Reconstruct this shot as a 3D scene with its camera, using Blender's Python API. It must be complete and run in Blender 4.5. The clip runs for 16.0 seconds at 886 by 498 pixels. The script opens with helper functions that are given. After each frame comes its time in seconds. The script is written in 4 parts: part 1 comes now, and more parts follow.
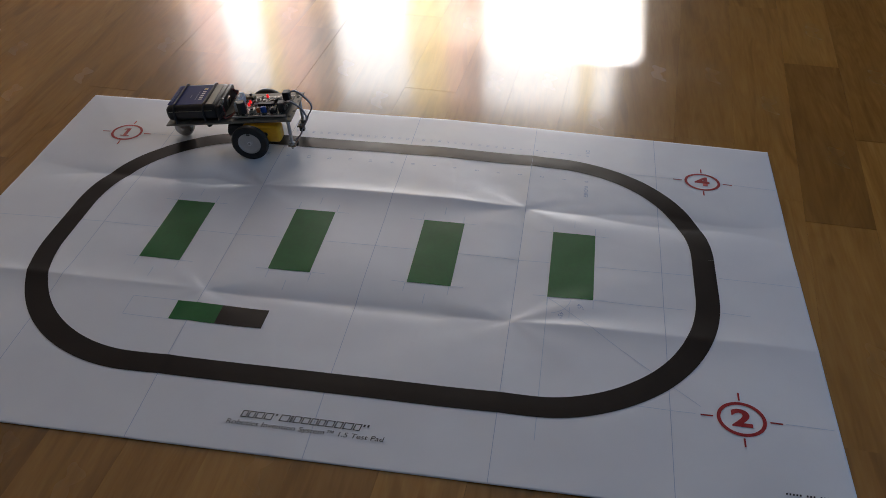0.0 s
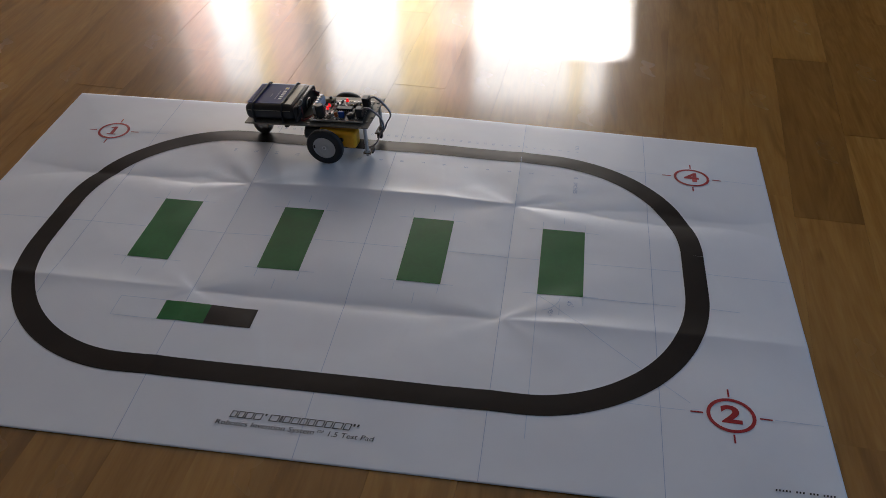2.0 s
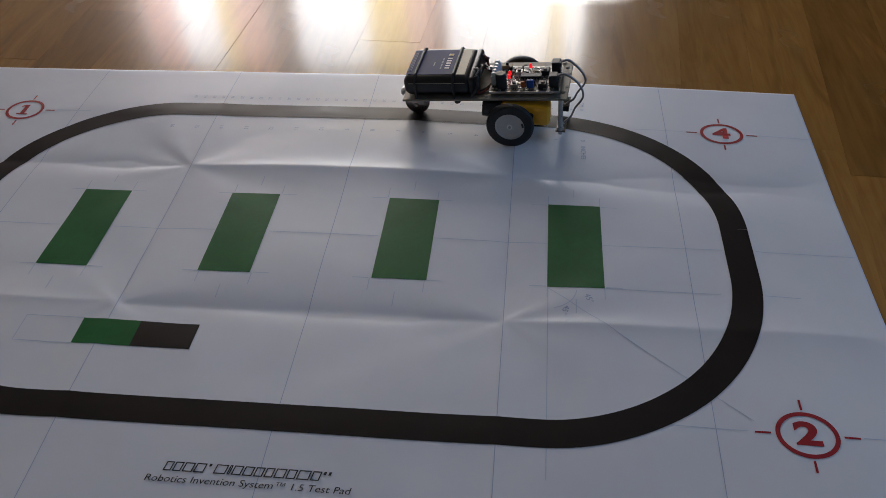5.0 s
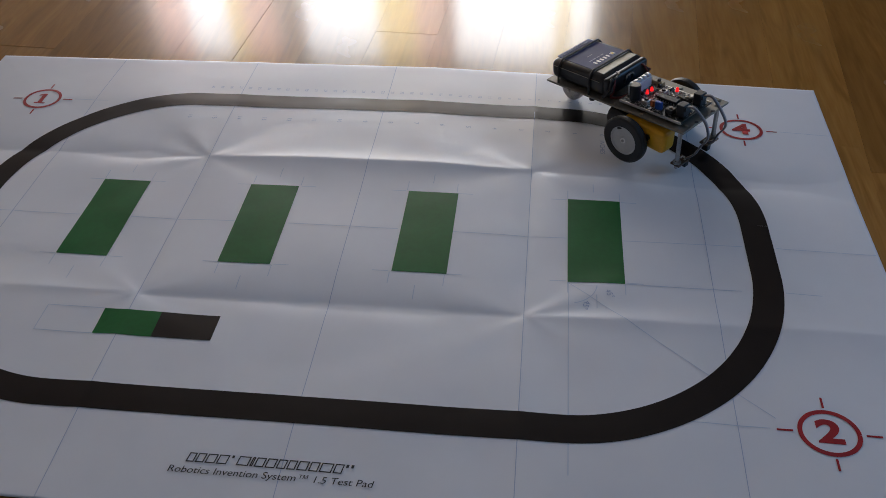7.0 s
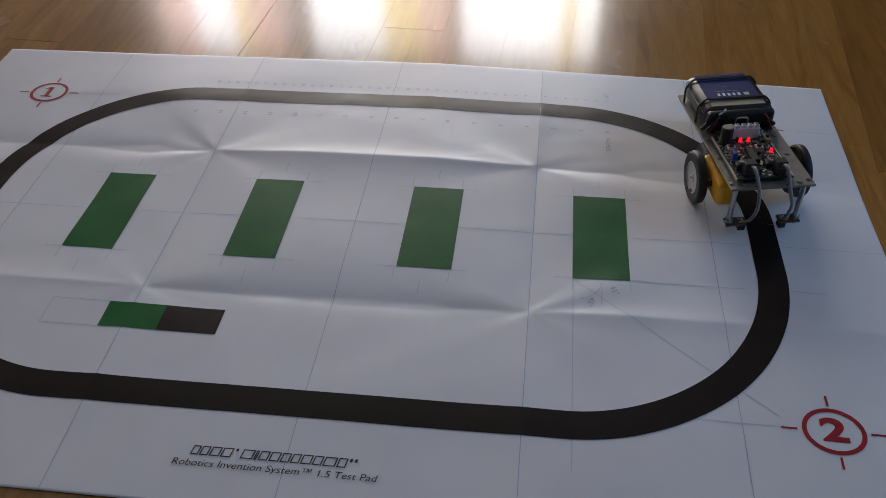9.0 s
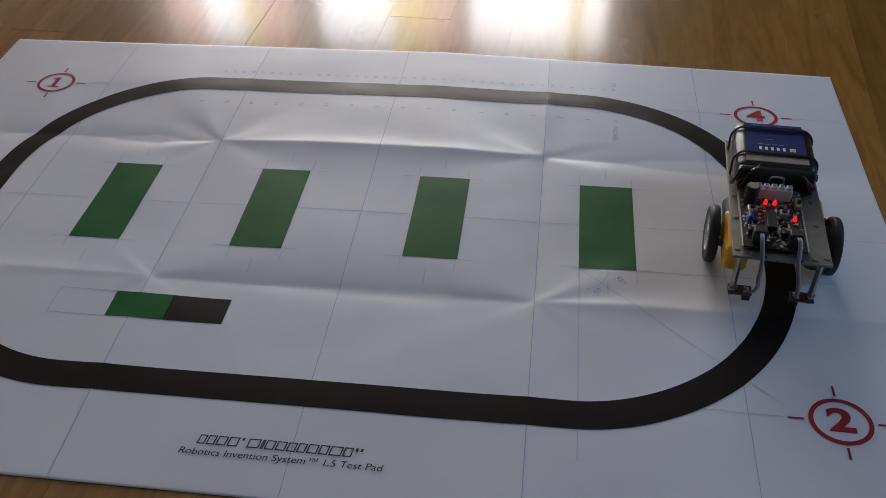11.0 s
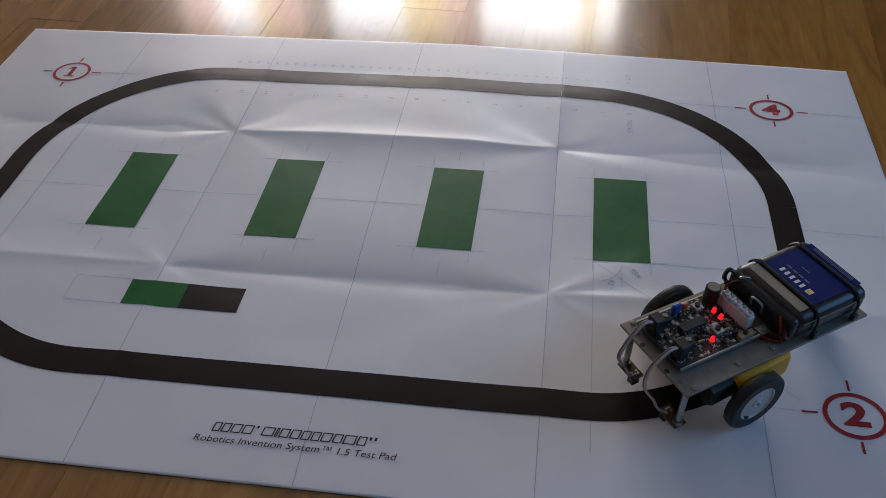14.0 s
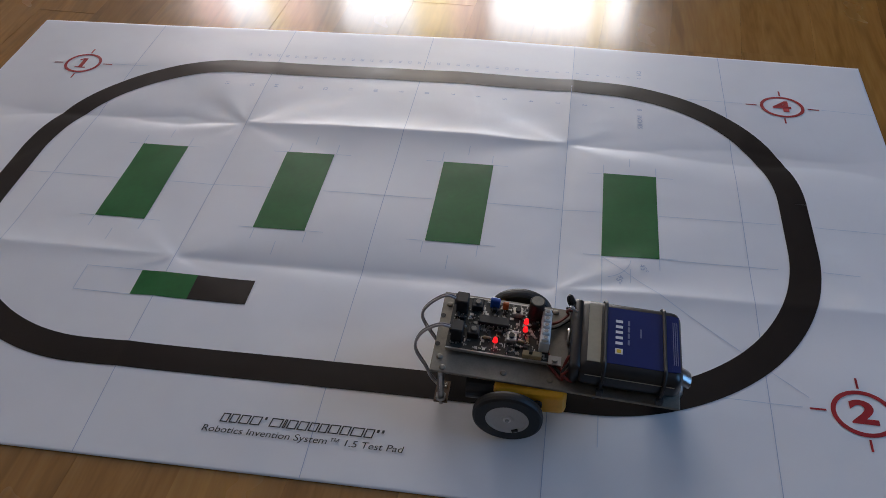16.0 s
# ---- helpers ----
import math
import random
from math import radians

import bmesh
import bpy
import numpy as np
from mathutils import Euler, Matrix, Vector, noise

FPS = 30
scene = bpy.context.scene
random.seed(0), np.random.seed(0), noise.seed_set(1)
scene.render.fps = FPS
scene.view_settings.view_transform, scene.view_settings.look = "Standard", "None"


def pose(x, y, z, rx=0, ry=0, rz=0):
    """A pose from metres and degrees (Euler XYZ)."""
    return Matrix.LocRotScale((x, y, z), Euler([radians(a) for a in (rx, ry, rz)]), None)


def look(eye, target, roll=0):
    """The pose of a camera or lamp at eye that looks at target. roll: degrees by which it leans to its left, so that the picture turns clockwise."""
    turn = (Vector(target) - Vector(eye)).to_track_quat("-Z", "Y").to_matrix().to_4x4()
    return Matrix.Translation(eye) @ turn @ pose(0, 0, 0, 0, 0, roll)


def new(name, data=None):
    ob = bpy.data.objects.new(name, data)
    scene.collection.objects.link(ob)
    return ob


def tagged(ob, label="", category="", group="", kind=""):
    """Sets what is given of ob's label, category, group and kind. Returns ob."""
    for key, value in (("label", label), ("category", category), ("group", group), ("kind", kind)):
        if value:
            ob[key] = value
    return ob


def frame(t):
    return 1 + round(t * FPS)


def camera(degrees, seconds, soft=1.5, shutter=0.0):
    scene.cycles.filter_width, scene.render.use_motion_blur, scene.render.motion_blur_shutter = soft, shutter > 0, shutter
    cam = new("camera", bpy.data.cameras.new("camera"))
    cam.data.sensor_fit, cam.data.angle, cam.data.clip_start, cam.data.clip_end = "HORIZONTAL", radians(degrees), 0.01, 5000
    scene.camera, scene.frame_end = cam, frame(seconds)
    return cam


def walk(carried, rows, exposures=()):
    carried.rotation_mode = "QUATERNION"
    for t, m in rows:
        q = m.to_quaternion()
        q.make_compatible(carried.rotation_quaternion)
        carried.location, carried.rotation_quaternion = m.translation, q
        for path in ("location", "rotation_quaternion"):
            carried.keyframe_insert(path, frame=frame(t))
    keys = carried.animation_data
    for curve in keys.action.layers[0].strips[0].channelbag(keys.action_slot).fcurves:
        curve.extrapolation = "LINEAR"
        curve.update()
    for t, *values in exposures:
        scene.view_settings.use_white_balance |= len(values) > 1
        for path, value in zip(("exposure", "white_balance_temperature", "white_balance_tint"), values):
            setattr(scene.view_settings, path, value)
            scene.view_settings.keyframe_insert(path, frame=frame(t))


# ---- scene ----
cam = camera(54.6, 16.0, 0.7)
walk(cam, [
    (0.0, look((0.4316, -0.6141, 0.5753), (0.2944, 0.1389, -0.0683), -1.53)),
    (0.5, look((0.4361, -0.6114, 0.5736), (0.3177, 0.1515, -0.0620), -1.41)),
    (1.0, look((0.4342, -0.6124, 0.5744), (0.3121, 0.1462, -0.0656), -1.38)),
    (1.5, look((0.4332, -0.6107, 0.5747), (0.3086, 0.1423, -0.0714), -1.38)),
    (2.0, look((0.4330, -0.6099, 0.5764), (0.3062, 0.1404, -0.0724), -1.42)),
    (2.5, look((0.4323, -0.6108, 0.5753), (0.3043, 0.1390, -0.0739), -1.57)),
    (3.0, look((0.4342, -0.6112, 0.5753), (0.3059, 0.1393, -0.0730), -1.88)),
    (3.5, look((0.4344, -0.6120, 0.5759), (0.3061, 0.1389, -0.0720), -2.49)),
    (3.9, look((0.4344, -0.6120, 0.5759), (0.3185, 0.1409, -0.0720), -2.95)),
    (4.0, look((0.4185, -0.5392, 0.5189), (0.3128, 0.2093, -0.1357), -2.54)),
    (4.2, look((0.4132, -0.4787, 0.4779), (0.3086, 0.2573, -0.1909), -3.28)),
    (6.5, look((0.3969, -0.4773, 0.4801), (0.2910, 0.2493, -0.1987), -2.99)),
    (7.0, look((0.3955, -0.4772, 0.4808), (0.2880, 0.2456, -0.2018), -2.92)),
    (7.5, look((0.3951, -0.4771, 0.4807), (0.2873, 0.2453, -0.2023), -2.57)),
    (8.0, look((0.3961, -0.4775, 0.4815), (0.2876, 0.2463, -0.1999), -2.59)),
    (8.5, look((0.3949, -0.4780, 0.4799), (0.2865, 0.2447, -0.2027), -2.61)),
    (9.0, look((0.3948, -0.4786, 0.4794), (0.2828, 0.2421, -0.2047), -2.74)),
    (11.5, look((0.3970, -0.4775, 0.4785), (0.2755, 0.2329, -0.2148), -3.39)),
    (12.0, look((0.3960, -0.4780, 0.4777), (0.2753, 0.2331, -0.2150), -3.34)),
    (12.5, look((0.3963, -0.4781, 0.4774), (0.2769, 0.2329, -0.2155), -3.22)),
    (13.0, look((0.3961, -0.4791, 0.4780), (0.2725, 0.2295, -0.2167), -2.92)),
    (13.5, look((0.3946, -0.4800, 0.4787), (0.2670, 0.2271, -0.2168), -3.22)),
    (14.0, look((0.3930, -0.4805, 0.4783), (0.2621, 0.2244, -0.2189), -3.46)),
    (14.5, look((0.3934, -0.4805, 0.4784), (0.2605, 0.2224, -0.2203), -3.60)),
    (15.0, look((0.3937, -0.4811, 0.4773), (0.2594, 0.2205, -0.2225), -3.68)),
    (15.5, look((0.3925, -0.4821, 0.4768), (0.2561, 0.2187, -0.2235), -3.57)),
    (16.0, look((0.3920, -0.4819, 0.4777), (0.2532, 0.2182, -0.2228), -3.40)),
], exposures=[(0.0, -0.56, 6280, 11.5), (3.9, -0.58, 6260, 11.5), (4.4, -0.56, 6160, 11.5), (7.0, -0.40, 6120, 11.5), (12.5, -0.38, 6100, 11.5), (16.0, -0.13, 6050, 12.5)])

# ---- light ----
SUN_EL, SUN_AZ = 32.2, -2.2          # degrees above the floor, degrees left of straight ahead
WALL_Y = 3.8                         # the window wall
world = bpy.data.worlds.new("sky")
scene.world = world
world.use_nodes = True
nt = world.node_tree
sky = nt.nodes.new("ShaderNodeTexSky")
sky.sky_type = "NISHITA"
sky.sun_disc = False
sky.sun_elevation = radians(SUN_EL)
sky.sun_rotation = radians(-SUN_AZ)
nt.links.new(sky.outputs[0], nt.nodes["Background"].inputs[0])
nt.nodes["Background"].inputs[1].default_value = 0.12
sun_data = bpy.data.lights.new("sun", "SUN")
sun_data.energy, sun_data.angle, sun_data.color = 5.0, radians(0.53), (1.0, 0.93, 0.82)
sun = new("sun", sun_data)
sd = Vector((-math.sin(radians(SUN_AZ)) * math.cos(radians(SUN_EL)), math.cos(radians(SUN_AZ)) * math.cos(radians(SUN_EL)), math.sin(radians(SUN_EL))))
sun.matrix_world = look(tuple(sd * 10), (0, 0, 0))
win_data = bpy.data.lights.new("window_light", "AREA")
win_data.shape, win_data.size, win_data.size_y = "RECTANGLE", 2.6, 2.1
win_data.energy, win_data.color = 150.0, (1.0, 0.955, 0.90)
win = new("window_light", win_data)
win.matrix_world = look((-0.62, WALL_Y + 0.22, 1.12), (-0.62, 0.0, 1.12))

side_data = bpy.data.lights.new("side_window_light", "AREA")
side_data.shape, side_data.size, side_data.size_y = "RECTANGLE", 1.7, 1.5
side_data.energy, side_data.color = 22.0, (0.24, 0.56, 1.0)
side = new("side_window_light", side_data)
side.matrix_world = look((2.72, 0.25, 1.25), (0.0, 0.25, 1.25))


# ---- materials ----
def mat_new(name, color, rough=0.5, metal=0.0, coat=0.0):
    m = bpy.data.materials.new(name)
    m.use_nodes = True
    b = m.node_tree.nodes["Principled BSDF"]
    b.inputs["Base Color"].default_value = (*color, 1)
    b.inputs["Roughness"].default_value = rough
    b.inputs["Metallic"].default_value = metal
    b.inputs["Coat Weight"].default_value = coat
    return m


def nodes(m):
    return m.node_tree.nodes, m.node_tree.links, m.node_tree.nodes["Principled BSDF"]


def noise_tex(m, scale, detail=4.0, stretch=(1, 1, 1), space="Object"):
    n, l, b = nodes(m)
    tc = n.new("ShaderNodeTexCoord")
    mp = n.new("ShaderNodeMapping")
    mp.inputs["Scale"].default_value = stretch
    t = n.new("ShaderNodeTexNoise")
    t.inputs["Scale"].default_value, t.inputs["Detail"].default_value = scale, detail
    l.new(tc.outputs[space], mp.inputs[0])
    l.new(mp.outputs[0], t.inputs["Vector"])
    return t, mp


def ramp(m, src, stops):
    n, l, b = nodes(m)
    r = n.new("ShaderNodeValToRGB")
    while len(r.color_ramp.elements) < len(stops):
        r.color_ramp.elements.new(0.5)
    for e, (p, c) in zip(r.color_ramp.elements, stops):
        e.position, e.color = p, (*c, 1)
    l.new(src, r.inputs[0])
    return r


def bump(m, src, strength, dist):
    n, l, b = nodes(m)
    k = n.new("ShaderNodeBump")
    k.inputs["Strength"].default_value, k.inputs["Distance"].default_value = strength, dist
    l.new(src, k.inputs["Height"])
    l.new(k.outputs[0], b.inputs["Normal"])
    return k


def mottled(name, color, rough, metal=0.0, amount=0.15, scale=60.0, relief=0.05, dist=0.0004, coat=0.0):
    """A surface whose colour and gloss vary at two scales."""
    m = mat_new(name, color, rough, metal, coat)
    n, l, b = nodes(m)
    t1, _ = noise_tex(m, scale, 5)
    t2, _ = noise_tex(m, scale * 7, 3)
    mx = n.new("ShaderNodeMath")
    mx.operation = "MULTIPLY_ADD"
    mx.inputs[1].default_value = 0.4
    l.new(t2.outputs["Fac"], mx.inputs[0])
    half = n.new("ShaderNodeMath")
    half.operation = "MULTIPLY"
    half.inputs[1].default_value = 0.6
    l.new(t1.outputs["Fac"], half.inputs[0])
    l.new(half.outputs[0], mx.inputs[2])
    lo = tuple(c * (1 - amount) for c in color)
    hi = tuple(min(1, c * (1 + amount)) for c in color)
    r = ramp(m, mx.outputs[0], [(0.3, lo), (0.7, hi)])
    l.new(r.outputs[0], b.inputs["Base Color"])
    mr = n.new("ShaderNodeMapRange")
    mr.inputs["To Min"].default_value, mr.inputs["To Max"].default_value = rough * 0.8, min(1, rough * 1.25)
    l.new(mx.outputs[0], mr.inputs["Value"])
    l.new(mr.outputs[0], b.inputs["Roughness"])
    bump(m, mx.outputs[0], relief, dist)
    return m


def wood_floor():
    """Lacquered oak strips: the tone changes from strip to strip, the grain runs along them."""
    m = mat_new("oak_lacquer", (0.22, 0.12, 0.05), 0.25)
    n, l, b = nodes(m)
    info = n.new("ShaderNodeObjectInfo")
    geo = n.new("ShaderNodeNewGeometry")
    add = n.new("ShaderNodeMath")
    add.operation = "ADD"
    l.new(info.outputs["Random"], add.inputs[0])
    l.new(geo.outputs["Random Per Island"], add.inputs[1])
    fr = n.new("ShaderNodeMath")
    fr.operation = "FRACT"
    l.new(add.outputs[0], fr.inputs[0])
    off = n.new("ShaderNodeVectorMath")
    off.operation = "ADD"
    comb = n.new("ShaderNodeCombineXYZ")
    mul = n.new("ShaderNodeMath")
    mul.operation = "MULTIPLY"
    mul.inputs[1].default_value = 37.0
    l.new(fr.outputs[0], mul.inputs[0])
    l.new(mul.outputs[0], comb.inputs[1])
    l.new(geo.outputs["Position"], off.inputs[0])
    l.new(comb.outputs[0], off.inputs[1])
    mp = n.new("ShaderNodeMapping")
    mp.inputs["Scale"].default_value = (1.0, 0.07, 1.0)
    l.new(off.outputs[0], mp.inputs[0])
    g1 = n.new("ShaderNodeTexNoise")
    g1.inputs["Scale"].default_value, g1.inputs["Detail"].default_value, g1.inputs["Distortion"].default_value = 90, 6, 0.6
    l.new(mp.outputs[0], g1.inputs["Vector"])
    g2 = n.new("ShaderNodeTexNoise")
    g2.inputs["Scale"].default_value, g2.inputs["Detail"].default_value = 420, 3
    l.new(mp.outputs[0], g2.inputs["Vector"])
    mix = n.new("ShaderNodeMath")
    mix.operation = "MULTIPLY_ADD"
    mix.inputs[1].default_value = 0.35
    l.new(g2.outputs["Fac"], mix.inputs[0])
    sc = n.new("ShaderNodeMath")
    sc.operation = "MULTIPLY"
    sc.inputs[1].default_value = 0.65
    l.new(g1.outputs["Fac"], sc.inputs[0])
    l.new(sc.outputs[0], mix.inputs[2])
    grain = ramp(m, mix.outputs[0], [(0.28, (0.262, 0.122, 0.025)), (0.5, (0.335, 0.164, 0.036)), (0.72, (0.385, 0.198, 0.048))])
    tone = ramp(m, fr.outputs[0], [(0.0, (0.70, 0.66, 0.62)), (0.5, (1.0, 0.98, 0.95)), (1.0, (1.16, 1.17, 1.16))])
    mm = n.new("ShaderNodeMixRGB")
    mm.blend_type = "MULTIPLY"
    mm.inputs[0].default_value = 1.0
    l.new(grain.outputs[0], mm.inputs[1])
    l.new(tone.outputs[0], mm.inputs[2])
    # the broad figure of the wood: long arching bands inside each strip
    mp2 = n.new("ShaderNodeMapping")
    mp2.inputs["Scale"].default_value = (1.0, 0.16, 1.0)
    l.new(off.outputs[0], mp2.inputs[0])
    g3 = n.new("ShaderNodeTexNoise")
    g3.inputs["Scale"].default_value, g3.inputs["Detail"].default_value, g3.inputs["Distortion"].default_value = 26, 2, 1.6
    l.new(mp2.outputs[0], g3.inputs["Vector"])
    figure = ramp(m, g3.outputs["Fac"], [(0.34, (0.72, 0.69, 0.66)), (0.48, (1.0, 1.0, 1.0)), (0.56, (0.90, 0.88, 0.86)), (0.70, (1.12, 1.12, 1.12))])
    mf = n.new("ShaderNodeMixRGB")
    mf.blend_type = "MULTIPLY"
    mf.inputs[0].default_value = 0.85
    l.new(mm.outputs[0], mf.inputs[1])
    l.new(figure.outputs[0], mf.inputs[2])
    l.new(mf.outputs[0], b.inputs["Base Color"])
    w, _ = noise_tex(m, 9, 3)
    mr = n.new("ShaderNodeMapRange")
    mr.inputs["To Min"].default_value, mr.inputs["To Max"].default_value = 0.15, 0.34
    l.new(w.outputs["Fac"], mr.inputs["Value"])
    l.new(mr.outputs[0], b.inputs["Roughness"])
    b.inputs["Coat Weight"].default_value = 0.9
    b.inputs["Coat Roughness"].default_value = 0.10
    bump(m, mix.outputs[0], 0.07, 0.001)
    return m


def paper_white():
    m = mat_new("paper", (0.80, 0.80, 0.82), 0.36)
    n, l, b = nodes(m)
    t, _ = noise_tex(m, 14, 5)
    r = ramp(m, t.outputs["Fac"], [(0.3, (0.745, 0.760, 0.805)), (0.7, (0.795, 0.81, 0.85))])
    l.new(r.outputs[0], b.inputs["Base Color"])
    f, _ = noise_tex(m, 8, 3)
    bump(m, f.outputs["Fac"], 0.30, 0.006)
    return m


OAK = wood_floor()
PAPER = paper_white()
INK_BLACK = mottled("black_ink", (0.011, 0.008, 0.008), 0.30, amount=0.12, scale=25)
INK_GREEN = mottled("green_ink", (0.006, 0.125, 0.026), 0.36, amount=0.14, scale=30)
for ink in (INK_BLACK, INK_GREEN):
    ink.node_tree.nodes["Principled BSDF"].inputs["Specular IOR Level"].default_value = 0.27
INK_RED = mottled("red_ink", (0.36, 0.012, 0.018), 0.4, amount=0.1)
INK_BLUE = mat_new("pale_blue_ink", (0.54, 0.62, 0.74), 0.45)
# blue of the small print, also the painted shade of the fold creases
INK_AND_CREASE_SHADE = mat_new("blue_ink_and_crease_shade", (0.39, 0.47, 0.64), 0.5)
INK_TEXT = mat_new("text_ink", (0.02, 0.02, 0.025), 0.42)
SUBFLOOR = mottled("brown_subfloor", (0.16, 0.085, 0.032), 0.7, amount=0.2, scale=8)
PLASTER = mottled("wall_paint", (0.24, 0.23, 0.215), 0.85, amount=0.06, scale=6)
WALL_WHITE = mottled("white_wall_paint", (0.74, 0.73, 0.70), 0.8, amount=0.05, scale=6)
# unseen right-hand walls, made dark to deepen the floor's reflection there
WALL_DARK = mottled("dark_wall", (0.10, 0.065, 0.04), 0.6, amount=0.25, scale=9)
CEIL = mottled("ceiling_paint", (0.36, 0.355, 0.35), 0.9, amount=0.04, scale=5)
WHITE_FRAME = mottled("white_frame_paint", (0.75, 0.74, 0.72), 0.4, amount=0.05, scale=20)


def cloth(name, color, see):
    """Thin woven cloth: some light is thrown back, some comes through."""
    m = bpy.data.materials.new(name)
    m.use_nodes = True
    n, l = m.node_tree.nodes, m.node_tree.links
    n.remove(n["Principled BSDF"])
    a, b, x = n.new("ShaderNodeBsdfDiffuse"), n.new("ShaderNodeBsdfTranslucent"), n.new("ShaderNodeMixShader")
    t = n.new("ShaderNodeTexNoise")
    t.inputs["Scale"].default_value = 40
    r = n.new("ShaderNodeValToRGB")
    r.color_ramp.elements[0].color = (*[c * 0.9 for c in color], 1)
    r.color_ramp.elements[1].color = (*color, 1)
    l.new(t.outputs["Fac"], r.inputs[0])
    for k in (a, b):
        l.new(r.outputs[0], k.inputs["Color"])
    x.inputs[0].default_value = see
    l.new(a.outputs[0], x.inputs[1])
    l.new(b.outputs[0], x.inputs[2])
    # the open weave lets part of the sun straight through
    gap, weave = n.new("ShaderNodeBsdfTransparent"), n.new("ShaderNodeMixShader")
    gap.inputs["Color"].default_value = (*[0.5 + 0.5 * c for c in color], 1)
    weave.inputs[0].default_value = 0.45 * see / 0.75
    l.new(x.outputs[0], weave.inputs[1])
    l.new(gap.outputs[0], weave.inputs[2])
    l.new(weave.outputs[0], n["Material Output"].inputs[0])
    return m


CLOTH = {"white": cloth("white_voile", (0.85, 0.85, 0.84), 0.75), "yellow": cloth("yellow_voile", (0.85, 0.60, 0.06), 0.7),
         "pink": cloth("pink_voile", (0.72, 0.36, 0.27), 0.7), "grey": cloth("grey_brown_cloth", (0.22, 0.17, 0.13), 0.5)}


# ---- building helpers ----
def part(name, bm, material, parent=None, label="", smooth=False):
    """Links a bmesh as one mesh object, under a thing or a part."""
    me = bpy.data.meshes.new(name)
    bm.to_mesh(me)
    bm.free()
    me.materials.append(material)
    if smooth:
        for p in me.polygons:
            p.use_smooth = True
    ob = new(name, me)
    if parent:
        ob.parent = parent
    if label:
        ob["label"] = label
    return ob


def add_box(bm, cx, cy, cz, sx, sy, sz, bevel=0.0, seg=2, m=None):
    r = bmesh.ops.create_cube(bm, size=1.0)
    vs = r["verts"]
    bmesh.ops.scale(bm, vec=(sx, sy, sz), verts=vs)
    if bevel:
        es = list({e for v in vs for e in v.link_edges})
        out = bmesh.ops.bevel(bm, geom=es, offset=bevel, segments=seg, profile=0.5, affect="EDGES")
        vs = list({v for f in out["faces"] for v in f.verts} | {v for v in vs if v.is_valid})
    mt = Matrix.Translation((cx, cy, cz))
    bmesh.ops.transform(bm, matrix=(m @ mt) if m else mt, verts=vs)
    return vs


def box_bm(*a, **k):
    bm = bmesh.new()
    add_box(bm, *a, **k)
    return bm


def add_cyl(bm, p, q, r1, r2=None, seg=20, caps=True):
    p, q = Vector(p), Vector(q)
    d = q - p
    rot = d.to_track_quat("Z", "Y").to_matrix().to_4x4()
    m = Matrix.Translation((p + q) / 2) @ rot
    bmesh.ops.create_cone(bm, cap_ends=caps, cap_tris=False, segments=seg, radius1=r1, radius2=r1 if r2 is None else r2, depth=d.length, matrix=m)
    return bm


def cyl_bm(*a, **k):
    return add_cyl(bmesh.new(), *a, **k)


def add_tube(bm, pts, r, seg=8):
    """A round wire along a smooth line through the points."""
    P = [Vector(p) for p in pts]
    line = []
    for i in range(len(P) - 1):
        p0, p1, p2, p3 = P[max(i - 1, 0)], P[i], P[i + 1], P[min(i + 2, len(P) - 1)]
        for k in range(8):
            t = k / 8
            line.append(0.5 * ((2 * p1) + (p2 - p0) * t + (2 * p0 - 5 * p1 + 4 * p2 - p3) * t * t + (3 * p1 - p0 - 3 * p2 + p3) * t ** 3))
    line.append(P[-1])
    rings = []
    up = Vector((0.3, 0.2, 1)).normalized()
    for i, c in enumerate(line):
        d = (line[min(i + 1, len(line) - 1)] - line[max(i - 1, 0)]).normalized()
        a = d.cross(up).normalized()
        b = d.cross(a)
        rings.append([bm.verts.new(c + r * (math.cos(2 * math.pi * k / seg) * a + math.sin(2 * math.pi * k / seg) * b)) for k in range(seg)])
    for u, v in zip(rings, rings[1:]):
        for k in range(seg):
            bm.faces.new((u[k], u[(k + 1) % seg], v[(k + 1) % seg], v[k]))
    bm.faces.new(rings[0])
    bm.faces.new(rings[-1][::-1])
    return bm


def tube_bm(*a, **k):
    return add_tube(bmesh.new(), *a, **k)


def lathe_bm(profile, axis_m, seg=40):
    """Turns (radius, along) pairs round the z axis of axis_m."""
    bm = bmesh.new()
    rings = []
    for r, z in profile:
        rings.append([bm.verts.new(axis_m @ Vector((r * math.cos(2 * math.pi * k / seg), r * math.sin(2 * math.pi * k / seg), z))) for k in range(seg)])
    for u, v in zip(rings, rings[1:]):
        for k in range(seg):
            bm.faces.new((u[k], u[(k + 1) % seg], v[(k + 1) % seg], v[k]))
    if profile[0][0] > 1e-6:
        bm.faces.new(rings[0][::-1])
    if profile[-1][0] > 1e-6:
        bm.faces.new(rings[-1])
    bmesh.ops.remove_doubles(bm, verts=bm.verts, dist=1e-6)
    bmesh.ops.recalc_face_normals(bm, faces=bm.faces)
    return bm


def empty(name):
    return new(name)


# ---- room ----
X0, X1, Y0, Y1, HT = -3.2, 2.6, -2.2, WALL_Y, 2.5
WX0, WX1, WTOP = -1.95, 0.70, 2.222


def structure(name, bm, material):
    return tagged(part(name, bm, material), kind="structure")


structure("ceiling", box_bm((X0 + X1) / 2, (Y0 + Y1) / 2, HT + 0.1, X1 - X0 + 0.4, Y1 - Y0 + 0.4, 0.2), CEIL)
